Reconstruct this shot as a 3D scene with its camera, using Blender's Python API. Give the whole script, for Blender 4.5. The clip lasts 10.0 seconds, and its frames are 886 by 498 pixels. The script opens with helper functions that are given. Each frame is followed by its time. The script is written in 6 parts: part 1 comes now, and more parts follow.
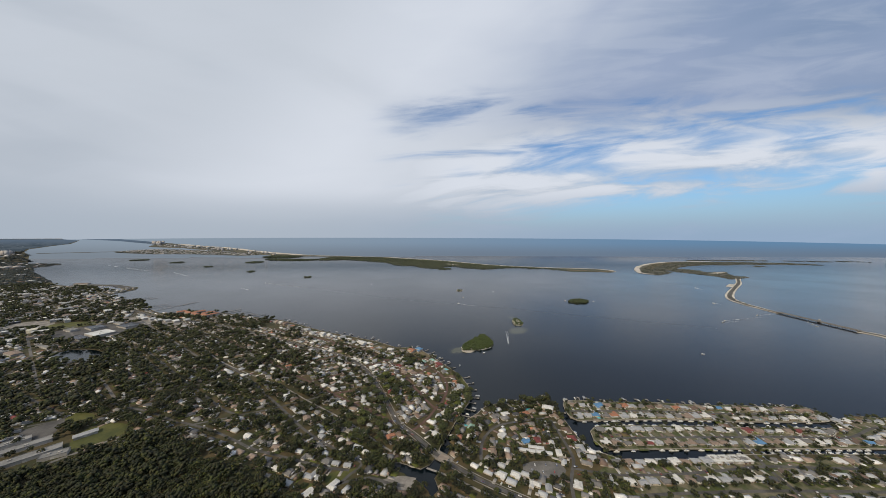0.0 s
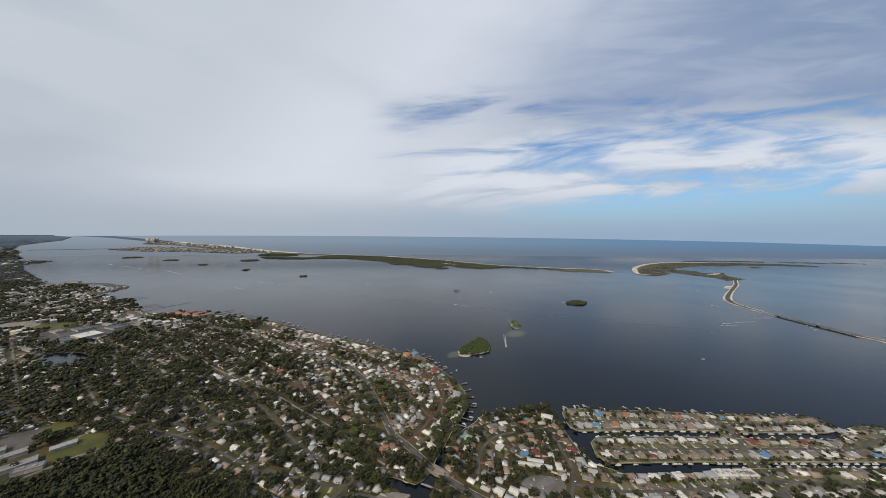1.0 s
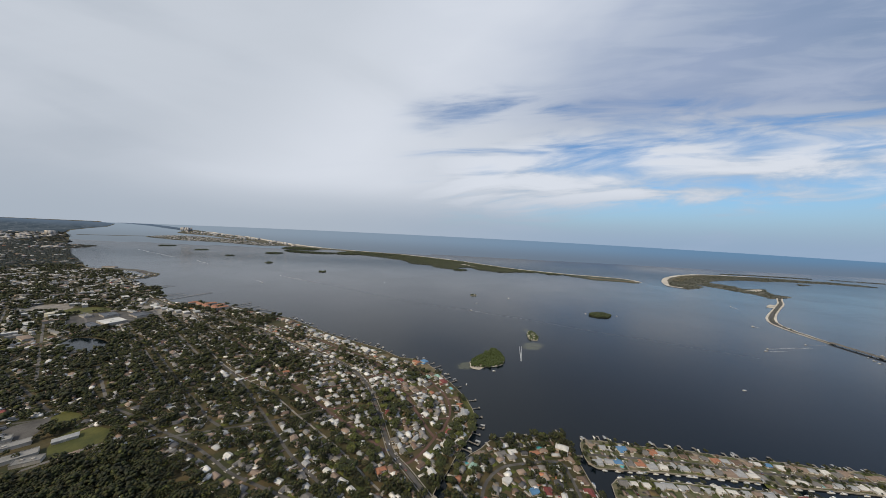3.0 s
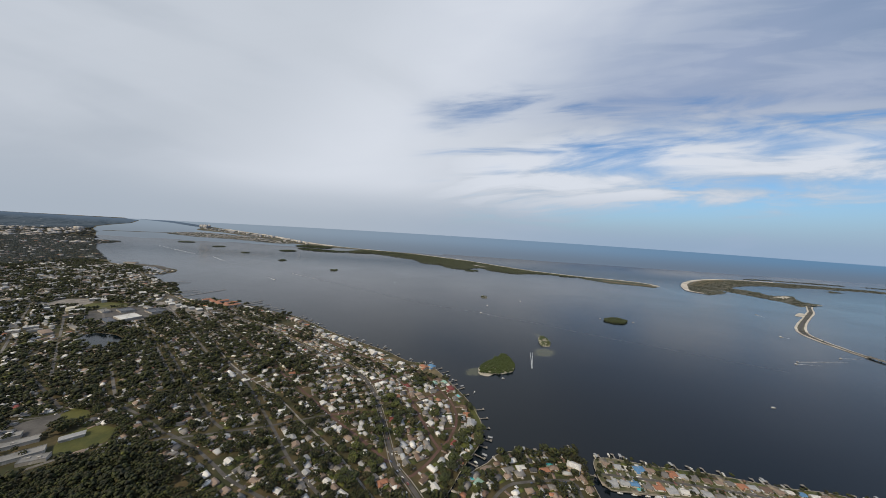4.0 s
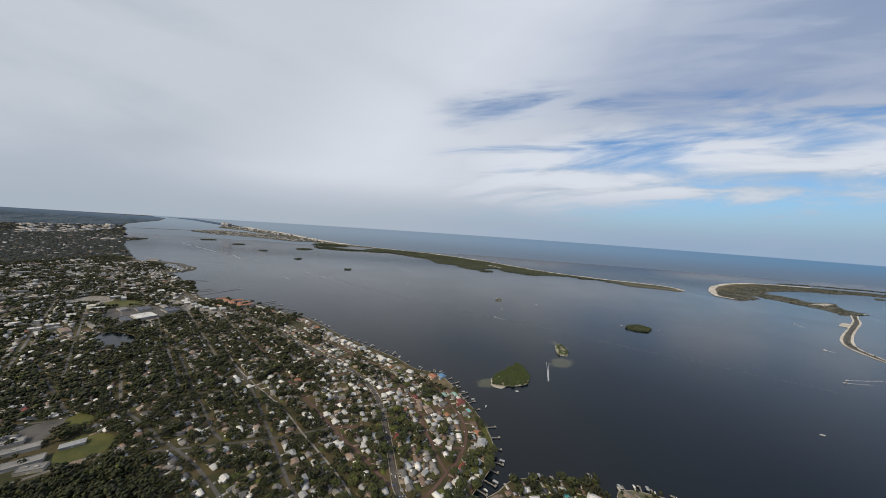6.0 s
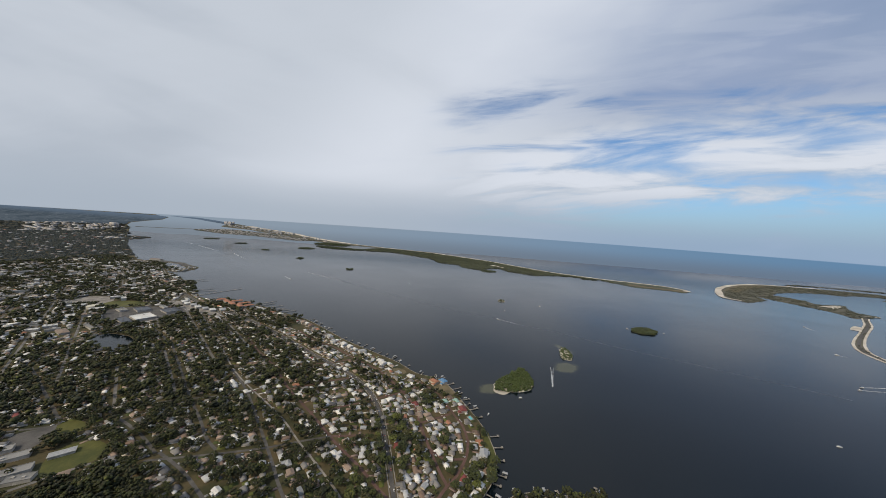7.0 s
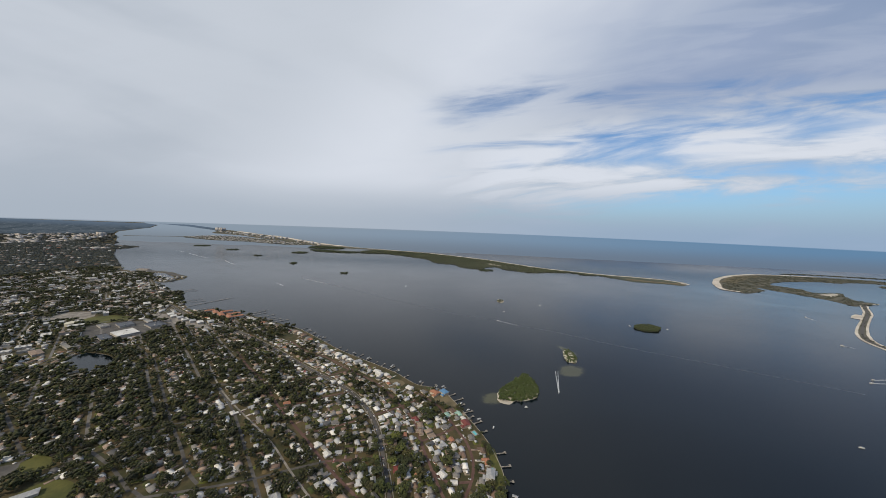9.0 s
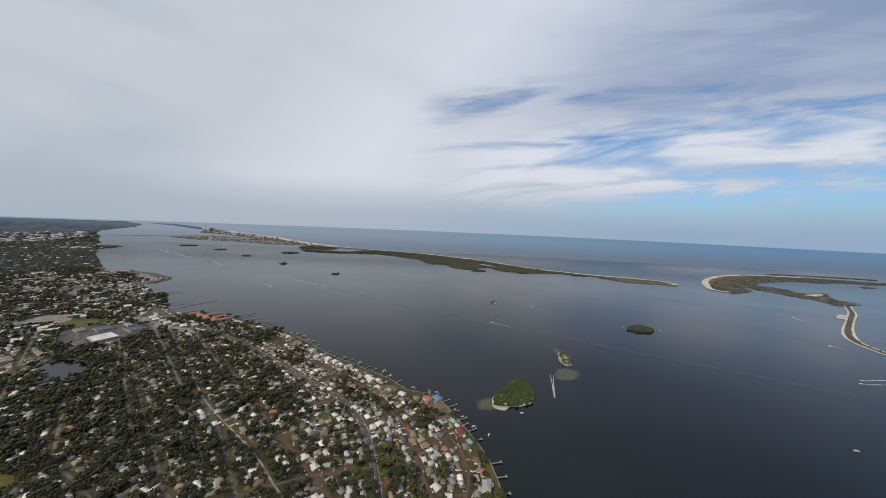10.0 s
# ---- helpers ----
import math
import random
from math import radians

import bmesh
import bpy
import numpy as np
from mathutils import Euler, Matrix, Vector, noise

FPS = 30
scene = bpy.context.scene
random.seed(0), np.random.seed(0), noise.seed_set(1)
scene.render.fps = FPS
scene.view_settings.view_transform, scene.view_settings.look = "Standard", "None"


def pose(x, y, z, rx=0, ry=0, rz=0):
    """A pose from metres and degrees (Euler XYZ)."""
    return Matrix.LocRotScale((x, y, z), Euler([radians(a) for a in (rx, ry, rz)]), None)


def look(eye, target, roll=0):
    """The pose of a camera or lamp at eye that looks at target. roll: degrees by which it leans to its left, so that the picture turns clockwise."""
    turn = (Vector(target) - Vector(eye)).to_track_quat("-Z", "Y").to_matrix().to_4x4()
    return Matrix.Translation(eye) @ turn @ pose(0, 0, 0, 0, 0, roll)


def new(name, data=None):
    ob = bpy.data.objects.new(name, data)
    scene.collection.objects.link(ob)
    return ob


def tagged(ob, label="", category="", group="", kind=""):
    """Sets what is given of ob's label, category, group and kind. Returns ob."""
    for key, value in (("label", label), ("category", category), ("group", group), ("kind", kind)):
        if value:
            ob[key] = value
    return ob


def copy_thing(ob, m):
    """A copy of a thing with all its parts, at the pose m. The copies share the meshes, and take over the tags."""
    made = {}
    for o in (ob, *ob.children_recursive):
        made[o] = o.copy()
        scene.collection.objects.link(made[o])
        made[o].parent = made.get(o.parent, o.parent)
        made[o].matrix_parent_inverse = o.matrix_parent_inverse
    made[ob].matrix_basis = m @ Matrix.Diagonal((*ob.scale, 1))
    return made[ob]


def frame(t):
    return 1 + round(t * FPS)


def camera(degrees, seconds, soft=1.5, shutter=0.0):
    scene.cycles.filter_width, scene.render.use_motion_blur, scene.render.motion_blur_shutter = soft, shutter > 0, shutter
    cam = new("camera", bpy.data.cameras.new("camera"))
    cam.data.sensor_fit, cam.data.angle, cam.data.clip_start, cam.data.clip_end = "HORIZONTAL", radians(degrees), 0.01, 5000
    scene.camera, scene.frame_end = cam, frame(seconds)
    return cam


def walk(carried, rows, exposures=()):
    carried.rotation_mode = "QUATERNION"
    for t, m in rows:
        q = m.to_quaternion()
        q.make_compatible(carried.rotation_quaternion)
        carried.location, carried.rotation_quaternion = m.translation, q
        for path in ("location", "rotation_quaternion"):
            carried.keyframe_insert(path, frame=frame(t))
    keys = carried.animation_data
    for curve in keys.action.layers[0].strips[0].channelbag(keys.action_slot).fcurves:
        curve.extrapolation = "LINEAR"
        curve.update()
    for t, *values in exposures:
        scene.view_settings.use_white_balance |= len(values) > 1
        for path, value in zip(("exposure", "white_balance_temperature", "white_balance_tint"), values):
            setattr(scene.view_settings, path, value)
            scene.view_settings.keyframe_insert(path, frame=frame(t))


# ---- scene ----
cam = camera(111.15, 10.0, soft=0.5)


def drone(x, y, z, yaw, pitch, roll):
    """A pose of the flying camera: turn to the left, tilt up and lean, in degrees."""
    return pose(x, y, z, 90 + pitch, 0, yaw) @ pose(0, 0, 0, 0, 0, roll)


PATH = [
    (0.0, drone(0.0, 0.0, 300.0, 0.00, -2.47, 0.22)),
    (0.5, drone(0.2, 9.7, 304.2, -0.45, -2.67, 0.46)),
    (1.0, drone(0.9, 18.6, 308.1, -0.47, -2.77, 0.60)),
    (1.5, drone(4.2, 27.4, 311.0, 0.34, -2.82, 1.05)),
    (2.0, drone(7.0, 36.2, 313.8, 1.05, -2.91, 1.76)),
    (2.5, drone(10.1, 46.5, 316.8, 1.98, -2.92, 2.27)),
    (4.0, drone(18.0, 77.1, 326.4, 5.66, -3.26, 3.53)),
    (4.5, drone(19.5, 86.4, 328.8, 6.00, -3.34, 3.23)),
    (5.0, drone(21.2, 95.2, 331.2, 7.35, -3.40, 3.58)),
    (5.5, drone(22.0, 104.6, 334.4, 8.16, -3.58, 3.77)),
    (7.0, drone(20.4, 131.9, 343.2, 8.99, -3.96, 3.99)),
    (7.5, drone(19.5, 140.9, 345.7, 9.26, -4.03, 3.96)),
    (8.0, drone(17.7, 150.0, 347.6, 9.10, -4.08, 3.65)),
    (8.5, drone(15.1, 159.2, 349.0, 8.56, -4.08, 2.41)),
    (9.0, drone(12.6, 168.4, 350.4, 8.17, -4.13, 2.23)),
    (9.5, drone(10.0, 177.5, 351.4, 7.56, -4.15, 2.34)),
    (10.0, drone(7.6, 186.6, 352.0, 6.78, -4.06, 2.43)),
]
walk(cam, PATH)

# ---------------------------------------------------------------- light
SUN_ELEVATION, SUN_TURN = radians(42), radians(215)   # turn: clockwise from +y


def ramp(tree, stops, interpolation="LINEAR"):
    n = tree.nodes.new("ShaderNodeValToRGB")
    n.color_ramp.interpolation = interpolation
    while len(n.color_ramp.elements) < len(stops):
        n.color_ramp.elements.new(0.5)
    for e, (p, c) in zip(n.color_ramp.elements, stops):
        e.position = p
        e.color = (c, c, c, 1) if isinstance(c, (int, float)) else (*c, 1)
    return n


def maths(tree, op, a, b=None, clamp=False):
    n = tree.nodes.new("ShaderNodeMath")
    n.operation, n.use_clamp = op, clamp
    for i, v in enumerate((a, b)):
        if v is None:
            continue
        if isinstance(v, (int, float)):
            n.inputs[i].default_value = v
        else:
            tree.links.new(v, n.inputs[i])
    return n.outputs[0]


def blend(tree, fac, a, b, how="MIX"):
    n = tree.nodes.new("ShaderNodeMix")
    n.data_type, n.blend_type = "RGBA", how
    for socket, v in ((n.inputs[0], fac), (n.inputs[6], a), (n.inputs[7], b)):
        if isinstance(v, (int, float)):
            socket.default_value = v
        elif isinstance(v, tuple):
            socket.default_value = (*v, 1)
        else:
            tree.links.new(v, socket)
    return n.outputs[2]


def smooth(tree, value, low, high, to_low=0.0, to_high=1.0):
    n = tree.nodes.new("ShaderNodeMapRange")
    n.interpolation_type = "SMOOTHSTEP"
    for i, v in enumerate((low, high, to_low, to_high), 1):
        n.inputs[i].default_value = v
    tree.links.new(value, n.inputs[0])
    return n.outputs[0]


def fbm(tree, vector, scale, detail=6, rough=0.55, warp=0.0):
    n = tree.nodes.new("ShaderNodeTexNoise")
    n.inputs["Scale"].default_value, n.inputs["Detail"].default_value = scale, detail
    n.inputs["Roughness"].default_value, n.inputs["Distortion"].default_value = rough, warp
    tree.links.new(vector, n.inputs["Vector"])
    return n.outputs[0]


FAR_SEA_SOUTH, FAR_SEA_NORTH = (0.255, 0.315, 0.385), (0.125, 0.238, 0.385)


# gaps in the cloud sheet: place (slope aside and up), half length, half height, lean and depth
SKY_GAPS = ((0.42, 0.285, 0.34, 0.085, 0.02, 0.62), (0.36, 0.285, 0.13, 0.04, 0.0, 0.78), (0.06, 0.225, 0.12, 0.045, 0.0, 0.44), (-0.04, 0.385, 0.18, 0.06, 0.12, 0.42),
            (1.15, 0.36, 0.60, 0.085, 0.06, 0.62), (1.45, 0.205, 0.50, 0.09, 0.05, 0.66))


def build_sky():
    world = bpy.data.worlds.new("sky")
    world.use_nodes = True
    scene.world = world
    t = world.node_tree
    t.nodes.clear()
    out, back = t.nodes.new("ShaderNodeOutputWorld"), t.nodes.new("ShaderNodeBackground")
    t.links.new(back.outputs[0], out.inputs[0])
    coord = t.nodes.new("ShaderNodeTexCoord").outputs["Generated"]
    sky = t.nodes.new("ShaderNodeTexSky")
    sky.sky_type, sky.sun_disc = "NISHITA", False
    sky.sun_elevation, sky.sun_rotation = SUN_ELEVATION, SUN_TURN
    sky.altitude, sky.air_density, sky.dust_density, sky.ozone_density = 300, 1.0, 1.2, 2.0
    clear = blend(t, 1.0, sky.outputs[0], (0.076, 0.096, 0.110), "MULTIPLY")
    part = t.nodes.new("ShaderNodeSeparateXYZ")
    t.links.new(coord, part.inputs[0])
    dx, dy, dz = part.outputs
    # cirrus drawn out along the wind: slope and height of the view over the sea ahead
    ahead = maths(t, "MAXIMUM", dy, 0.08)
    sx, sz = maths(t, "DIVIDE", dx, ahead), maths(t, "DIVIDE", dz, ahead)
    streak = t.nodes.new("ShaderNodeCombineXYZ")
    t.links.new(maths(t, "MULTIPLY", sx, 1.25), streak.inputs[0])
    t.links.new(maths(t, "SUBTRACT", maths(t, "MULTIPLY", sz, 7.5), maths(t, "MULTIPLY", sx, 0.75)), streak.inputs[1])
    t.links.new(dy, streak.inputs[2])
    wisp = fbm(t, streak.outputs[0], 1.9, 9, 0.56, 0.5)
    soft = t.nodes.new("ShaderNodeCombineXYZ")
    t.links.new(dx, soft.inputs[0])
    t.links.new(maths(t, "MULTIPLY", dz, 2.6), soft.inputs[1])
    t.links.new(dy, soft.inputs[2])
    big = fbm(t, soft.outputs[0], 1.5, 4, 0.5, 0.4)
    # clear air low over the western sea, and long gaps torn in the sheet above it
    bend = maths(t, "MULTIPLY", sx, 0.055)
    rise = maths(t, "SUBTRACT", sz, bend)
    frayed = maths(t, "SUBTRACT", wisp, 0.5)
    low_air = maths(t, "MULTIPLY", smooth(t, maths(t, "ADD", rise, maths(t, "MULTIPLY", frayed, 0.12)), 0.065, 0.135, 1.0, 0.0), smooth(t, sx, -0.15, 0.45, 0.0, 0.85))
    open_air = low_air
    for gx0, gz0, long, high, slope, deep in SKY_GAPS:
        u = maths(t, "SUBTRACT", sx, gx0)
        v = maths(t, "SUBTRACT", maths(t, "ADD", sz, maths(t, "MULTIPLY", frayed, 0.10)), maths(t, "ADD", maths(t, "MULTIPLY", u, slope), gz0))
        far_off = maths(t, "ADD", maths(t, "POWER", maths(t, "ABSOLUTE", maths(t, "DIVIDE", u, long)), 2.0), maths(t, "POWER", maths(t, "ABSOLUTE", maths(t, "DIVIDE", v, high)), 2.0))
        open_air = maths(t, "MAXIMUM", open_air, maths(t, "MULTIPLY", maths(t, "POWER", 2.718, maths(t, "MULTIPLY", far_off, -1.0)), deep))
    region = smooth(t, maths(t, "MAXIMUM", open_air, maths(t, "MULTIPLY", smooth(t, sx, -0.35, 0.2), smooth(t, sz, 0.55, 0.30))), 0.0, 0.5)
    torn = maths(t, "MULTIPLY", maths(t, "MULTIPLY", frayed, 3.2), region)
    thick = smooth(t, maths(t, "ADD", maths(t, "SUBTRACT", 1.0, open_air), torn), -0.05, 1.0)
    # tones of the sheet: pale overcast, a white torn edge, lavender above it
    base = blend(t, smooth(t, big, 0.36, 0.62), (0.475, 0.508, 0.555), (0.575, 0.60, 0.64))
    lavender = maths(t, "MULTIPLY", smooth(t, sx, -0.35, 0.45), smooth(t, rise, 0.26, 0.42))
    base = blend(t, maths(t, "MULTIPLY", lavender, 0.96), base, blend(t, smooth(t, big, 0.35, 0.65), (0.215, 0.292, 0.43), (0.31, 0.372, 0.51)))
    ridge = maths(t, "SUBTRACT", maths(t, "ADD", sx, 0.42), maths(t, "MULTIPLY", maths(t, "SUBTRACT", sz, 0.2), 1.0))
    bright = smooth(t, maths(t, "ADD", maths(t, "ABSOLUTE", ridge), maths(t, "MULTIPLY", maths(t, "SUBTRACT", big, 0.5), 1.5)), -0.1, 0.85, 0.85, 0.0)
    bright = maths(t, "MULTIPLY", bright, smooth(t, sz, -0.02, 0.20))
    band = maths(t, "MULTIPLY", smooth(t, maths(t, "ABSOLUTE", maths(t, "SUBTRACT", rise, 0.19)), 0.04, 0.16, 1.0, 0.0), smooth(t, sx, -0.4, 0.1))
    white = maths(t, "MAXIMUM", bright, maths(t, "MULTIPLY", band, smooth(t, wisp, 0.36, 0.60)))
    cloud = blend(t, white, base, (0.73, 0.745, 0.785))
    # fine streaks in the sheet itself
    grain = maths(t, "MULTIPLY", smooth(t, wisp, 0.42, 0.66), smooth(t, sx, -0.7, 0.3, 0.08, 0.22))
    cloud = blend(t, grain, cloud, (0.62, 0.645, 0.70))
    upper = blend(t, thick, clear, cloud)
    # haze towards the horizon, and the far sea beneath it
    haze = smooth(t, dz, 0.0, 0.145, 0.92, 0.0)
    side = smooth(t, dx, -0.6, 0.8)
    veil = blend(t, side, (0.41, 0.455, 0.51), (0.305, 0.405, 0.54))
    upper = blend(t, haze, upper, veil)
    sea = blend(t, side, FAR_SEA_SOUTH, FAR_SEA_NORTH)
    upper = blend(t, 1.0, upper, (0.965, 1.0, 1.045), "MULTIPLY")
    under = smooth(t, dz, -0.0152, -0.0128)
    t.links.new(blend(t, under, sea, upper), back.inputs[0])
    back.inputs[1].default_value = 1.0


build_sky()
sun = new("sun", bpy.data.lights.new("sun", "SUN"))
sun.data.energy, sun.data.angle, sun.data.color = 3.1, radians(2.0), (1.0, 0.85, 0.625)
sun.matrix_world = look((0, 0, 900), Vector((0, 0, 900)) - Vector((
    math.sin(SUN_TURN) * math.cos(SUN_ELEVATION), math.cos(SUN_TURN) * math.cos(SUN_ELEVATION), math.sin(SUN_ELEVATION))))

# ---------------------------------------------------------------- the lie of the land
# Towards the horizon the sheet is drawn together and lifted along rays from EYE, so the far distance fits the camera's
# view.
EYE = np.array((12.0, 100.0, 330.0))
NEAR_EDGE, FAR_EDGE = 3000.0, 4850.0


def drawn(p):
    """Plan places (n x 3) to places in the scene: the same up to 3 km, drawn together towards EYE beyond it. Also the
    scale there.
    """
    p = np.atleast_2d(np.asarray(p, float))
    off = p - EYE
    depth = np.maximum(off[:, 1], -0.162 * off[:, 0] + 0.987 * off[:, 1])
    u = np.maximum(depth - NEAR_EDGE, 0) / (FAR_EDGE - NEAR_EDGE)
    s = np.where(depth > NEAR_EDGE, (NEAR_EDGE + (FAR_EDGE - NEAR_EDGE) * u / (1 + u)) / np.maximum(depth, 1), 1.0)
    return EYE + off * s[:, None], s


def curve(points, step=12.0, closed=False, rough=0.0, seed=1):
    """A smooth line through plan points, cut into steps, with an uneven edge."""
    pts = np.array(points, float)
    n = len(pts)
    rng = np.random.default_rng(seed)
    out = []
    for i in range(n if closed else n - 1):
        a, b, c, d = (pts[(i + k) % n] if closed else pts[min(max(i + k, 0), n - 1)] for k in (-1, 0, 1, 2))
        m = max(1, min(14, int(np.linalg.norm(c - b) / step)))
        for k in range(m):
            u = k / m
            out.append(0.5 * (2 * b + (c - a) * u + (2 * a - 5 * b + 4 * c - d) * u * u + (3 * b - a - 3 * c + d) * u**3))
    if not closed:
        out.append(pts[-1])
    out = np.array(out)
    if rough:
        out += rng.normal(0, rough, out.shape)
    return out


def inside(poly, pts):
    """Which of the points lie in the closed plan line."""
    pts, poly = np.atleast_2d(pts), np.asarray(poly)
    x, y = pts[:, 0], pts[:, 1]
    hit = np.zeros(len(pts), bool)
    for (ax, ay), (bx, by) in zip(poly, np.roll(poly, -1, 0)):
        if ay == by:
            continue
        hit ^= ((ay > y) != (by > y)) & (x < (bx - ax) * (y - ay) / (by - ay) + ax)
    return hit


def sheet(name, loops, z, spacing, material, holes=(), wall=None, depth=1.6, reach=None):
    """One level sheet that fills the closed plan lines, with a wall down at its edge."""
    from mathutils.geometry import delaunay_2d_cdt
    verts, edges = [], []
    for loop in (*loops, *holes):
        k = len(verts)
        verts += [Vector(p) for p in loop]
        edges += [(k + i, k + (i + 1) % len(loop)) for i in range(len(loop))]
    box = np.concatenate(loops)
    lo, hi = box.min(0), box.max(0)
    xs, ys = (reach if reach else (np.arange(lo[0], hi[0], spacing), np.arange(lo[1], hi[1], spacing)))
    grid = np.stack(np.meshgrid(xs, ys), -1).reshape(-1, 2) + 0.37
    keep = np.zeros(len(grid), bool)
    for loop in loops:
        keep |= inside(loop, grid)
    verts += [Vector(p) for p in grid[keep]]
    v, e, f = delaunay_2d_cdt(verts, edges, [], 0, 0.01)[:3]
    v = np.array([tuple(p) for p in v])
    f = np.array(f)
    mid = v[f].mean(1)
    ok = np.zeros(len(f), bool)
    for loop in loops:
        ok |= inside(loop, mid)
    for loop in holes:
        ok &= ~inside(loop, mid)
    f = f[ok]
    top = drawn(np.c_[v, np.full(len(v), z)])[0]
    me = bpy.data.meshes.new(name)
    me.from_pydata(top.tolist(), [], f.tolist())
    me.validate()
    me.materials.append(material)
    bm = bmesh.new()
    bm.from_mesh(me)
    loose = [q for q in bm.verts if not q.link_faces]
    bmesh.ops.delete(bm, geom=loose, context="VERTS")
    bmesh.ops.recalc_face_normals(bm, faces=bm.faces)
    if bm.faces and sum(q.normal.z for q in bm.faces) < 0:
        bmesh.ops.reverse_faces(bm, faces=bm.faces)
    rim = [q for q in bm.edges if q.is_boundary]
    if rim:
        down = bmesh.ops.extrude_edge_only(bm, edges=rim)["geom"]
        for q in down:
            if isinstance(q, bmesh.types.BMVert):
                q.co.z -= depth
            elif isinstance(q, bmesh.types.BMFace) and wall:
                q.material_index = 1
    bm.to_mesh(me)
    bm.free()
    if wall:
        me.materials.append(wall)
    return new(name, me)


def ribbon(name, line, width, z, material, parent=None):
    """A flat strip along a plan line."""
    line = np.asarray(line, float)
    d = np.gradient(line, axis=0)
    d /= np.linalg.norm(d, axis=1, keepdims=True) + 1e-9
    w = np.broadcast_to(np.asarray(width, float), (len(line),))[:, None] / 2
    side = np.stack([-d[:, 1], d[:, 0]], -1) * w
    v = np.empty((2 * len(line), 3))
    v[0::2, :2], v[1::2, :2], v[:, 2] = line + side, line - side, z
    v = drawn(v)[0]
    me = bpy.data.meshes.new(name)
    me.from_pydata(v.tolist(), [], [(2 * i, 2 * i + 1, 2 * i + 3, 2 * i + 2) for i in range(len(line) - 1)])
    me.materials.append(material)
    ob = new(name, me)
    ob.parent = parent
    return ob


# ---------------------------------------------------------------- materials
def material(name, rough=0.85, metal=0.0):
    m = bpy.data.materials.new(name)
    m.use_nodes = True
    bsdf = m.node_tree.nodes["Principled BSDF"]
    bsdf.inputs["Roughness"].default_value, bsdf.inputs["Metallic"].default_value = rough, metal
    return m, m.node_tree, bsdf


def object_coord(t):
    return t.nodes.new("ShaderNodeTexCoord").outputs["Object"]


def mottled(name, dark, bright, scale, rough=0.9, scale2=None, bump=0.0, low=0.35, high=0.65):
    """A surface of two tones at two sizes of grain."""
    m, t, bsdf = material(name, rough)
    c = object_coord(t)
    a = smooth(t, fbm(t, c, scale, 5, 0.6), low, high)
    b = fbm(t, c, scale2 or scale * 9, 3, 0.6)
    base = blend(t, a, dark, bright)
    base = blend(t, maths(t, "MULTIPLY", b, 0.9), base, blend(t, 1.0, base, (0.45, 0.45, 0.45), "MULTIPLY"))
    t.links.new(base, bsdf.inputs["Base Color"])
    if bump:
        n = t.nodes.new("ShaderNodeBump")
        n.inputs["Strength"].default_value, n.inputs["Distance"].default_value = 0.7, bump
        t.links.new(b, n.inputs["Height"])
        t.links.new(n.outputs[0], bsdf.inputs["Normal"])
    return m


# sand banks under the water: middle, half lengths and turn in degrees
SHOALS = ((1490, 2300, 360, 80, -80), (1600, 2010, 260, 80, -12), (1850, 2250, 330, 70, -45), (1250, 3130, 500, 60, -22), (44, 787, 34, 22, 35), (240, 955, 46, 30, 48), (262, 1090, 40, 16, 120))


def water_material():
    m, t, bsdf = material("sea_water", 0.18)
    c = object_coord(t)
    broad = smooth(t, fbm(t, c, 0.0011, 4, 0.55, 0.8), 0.35, 0.68)
    body = blend(t, broad, (0.0016, 0.0040, 0.0062), (0.0032, 0.0072, 0.0105))
    for cx, cy, rx, ry, turn in SHOALS:
        place = t.nodes.new("ShaderNodeMapping")
        place.vector_type = "TEXTURE"
        place.inputs["Location"].default_value = (cx, cy, 0)
        place.inputs["Rotation"].default_value = (0, 0, radians(turn))
        place.inputs["Scale"].default_value = (rx, ry, 1000)
        t.links.new(c, place.inputs["Vector"])
        size = t.nodes.new("ShaderNodeVectorMath")
        size.operation = "LENGTH"
        t.links.new(place.outputs[0], size.inputs[0])
        ragged = maths(t, "ADD", size.outputs["Value"], maths(t, "MULTIPLY", maths(t, "SUBTRACT", fbm(t, c, 2.2 / max(rx, 30), 4, 0.6), 0.5), 0.9))
        shallow = smooth(t, ragged, 0.55 if rx < 100 else 0.1, 1.05, 0.85 if rx < 100 else 0.5, 0.0)
        body = blend(t, shallow, body, (0.07, 0.072, 0.04) if rx < 100 else (0.05, 0.08, 0.09))
    t.links.new(body, bsdf.inputs["Base Color"])
    bsdf.inputs["IOR"].default_value = 1.33
    slick = fbm(t, c, 0.003, 4, 0.55, 0.8)
    t.links.new(smooth(t, slick, 0.3, 0.7, 0.15, 0.185), bsdf.inputs["Roughness"])
    chop = fbm(t, c, 0.10, 4, 0.65)
    n = t.nodes.new("ShaderNodeBump")
    n.inputs["Strength"].default_value, n.inputs["Distance"].default_value = 0.13, 1.0
    t.links.new(chop, n.inputs["Height"])
    t.links.new(n.outputs[0], bsdf.inputs["Normal"])
    return m


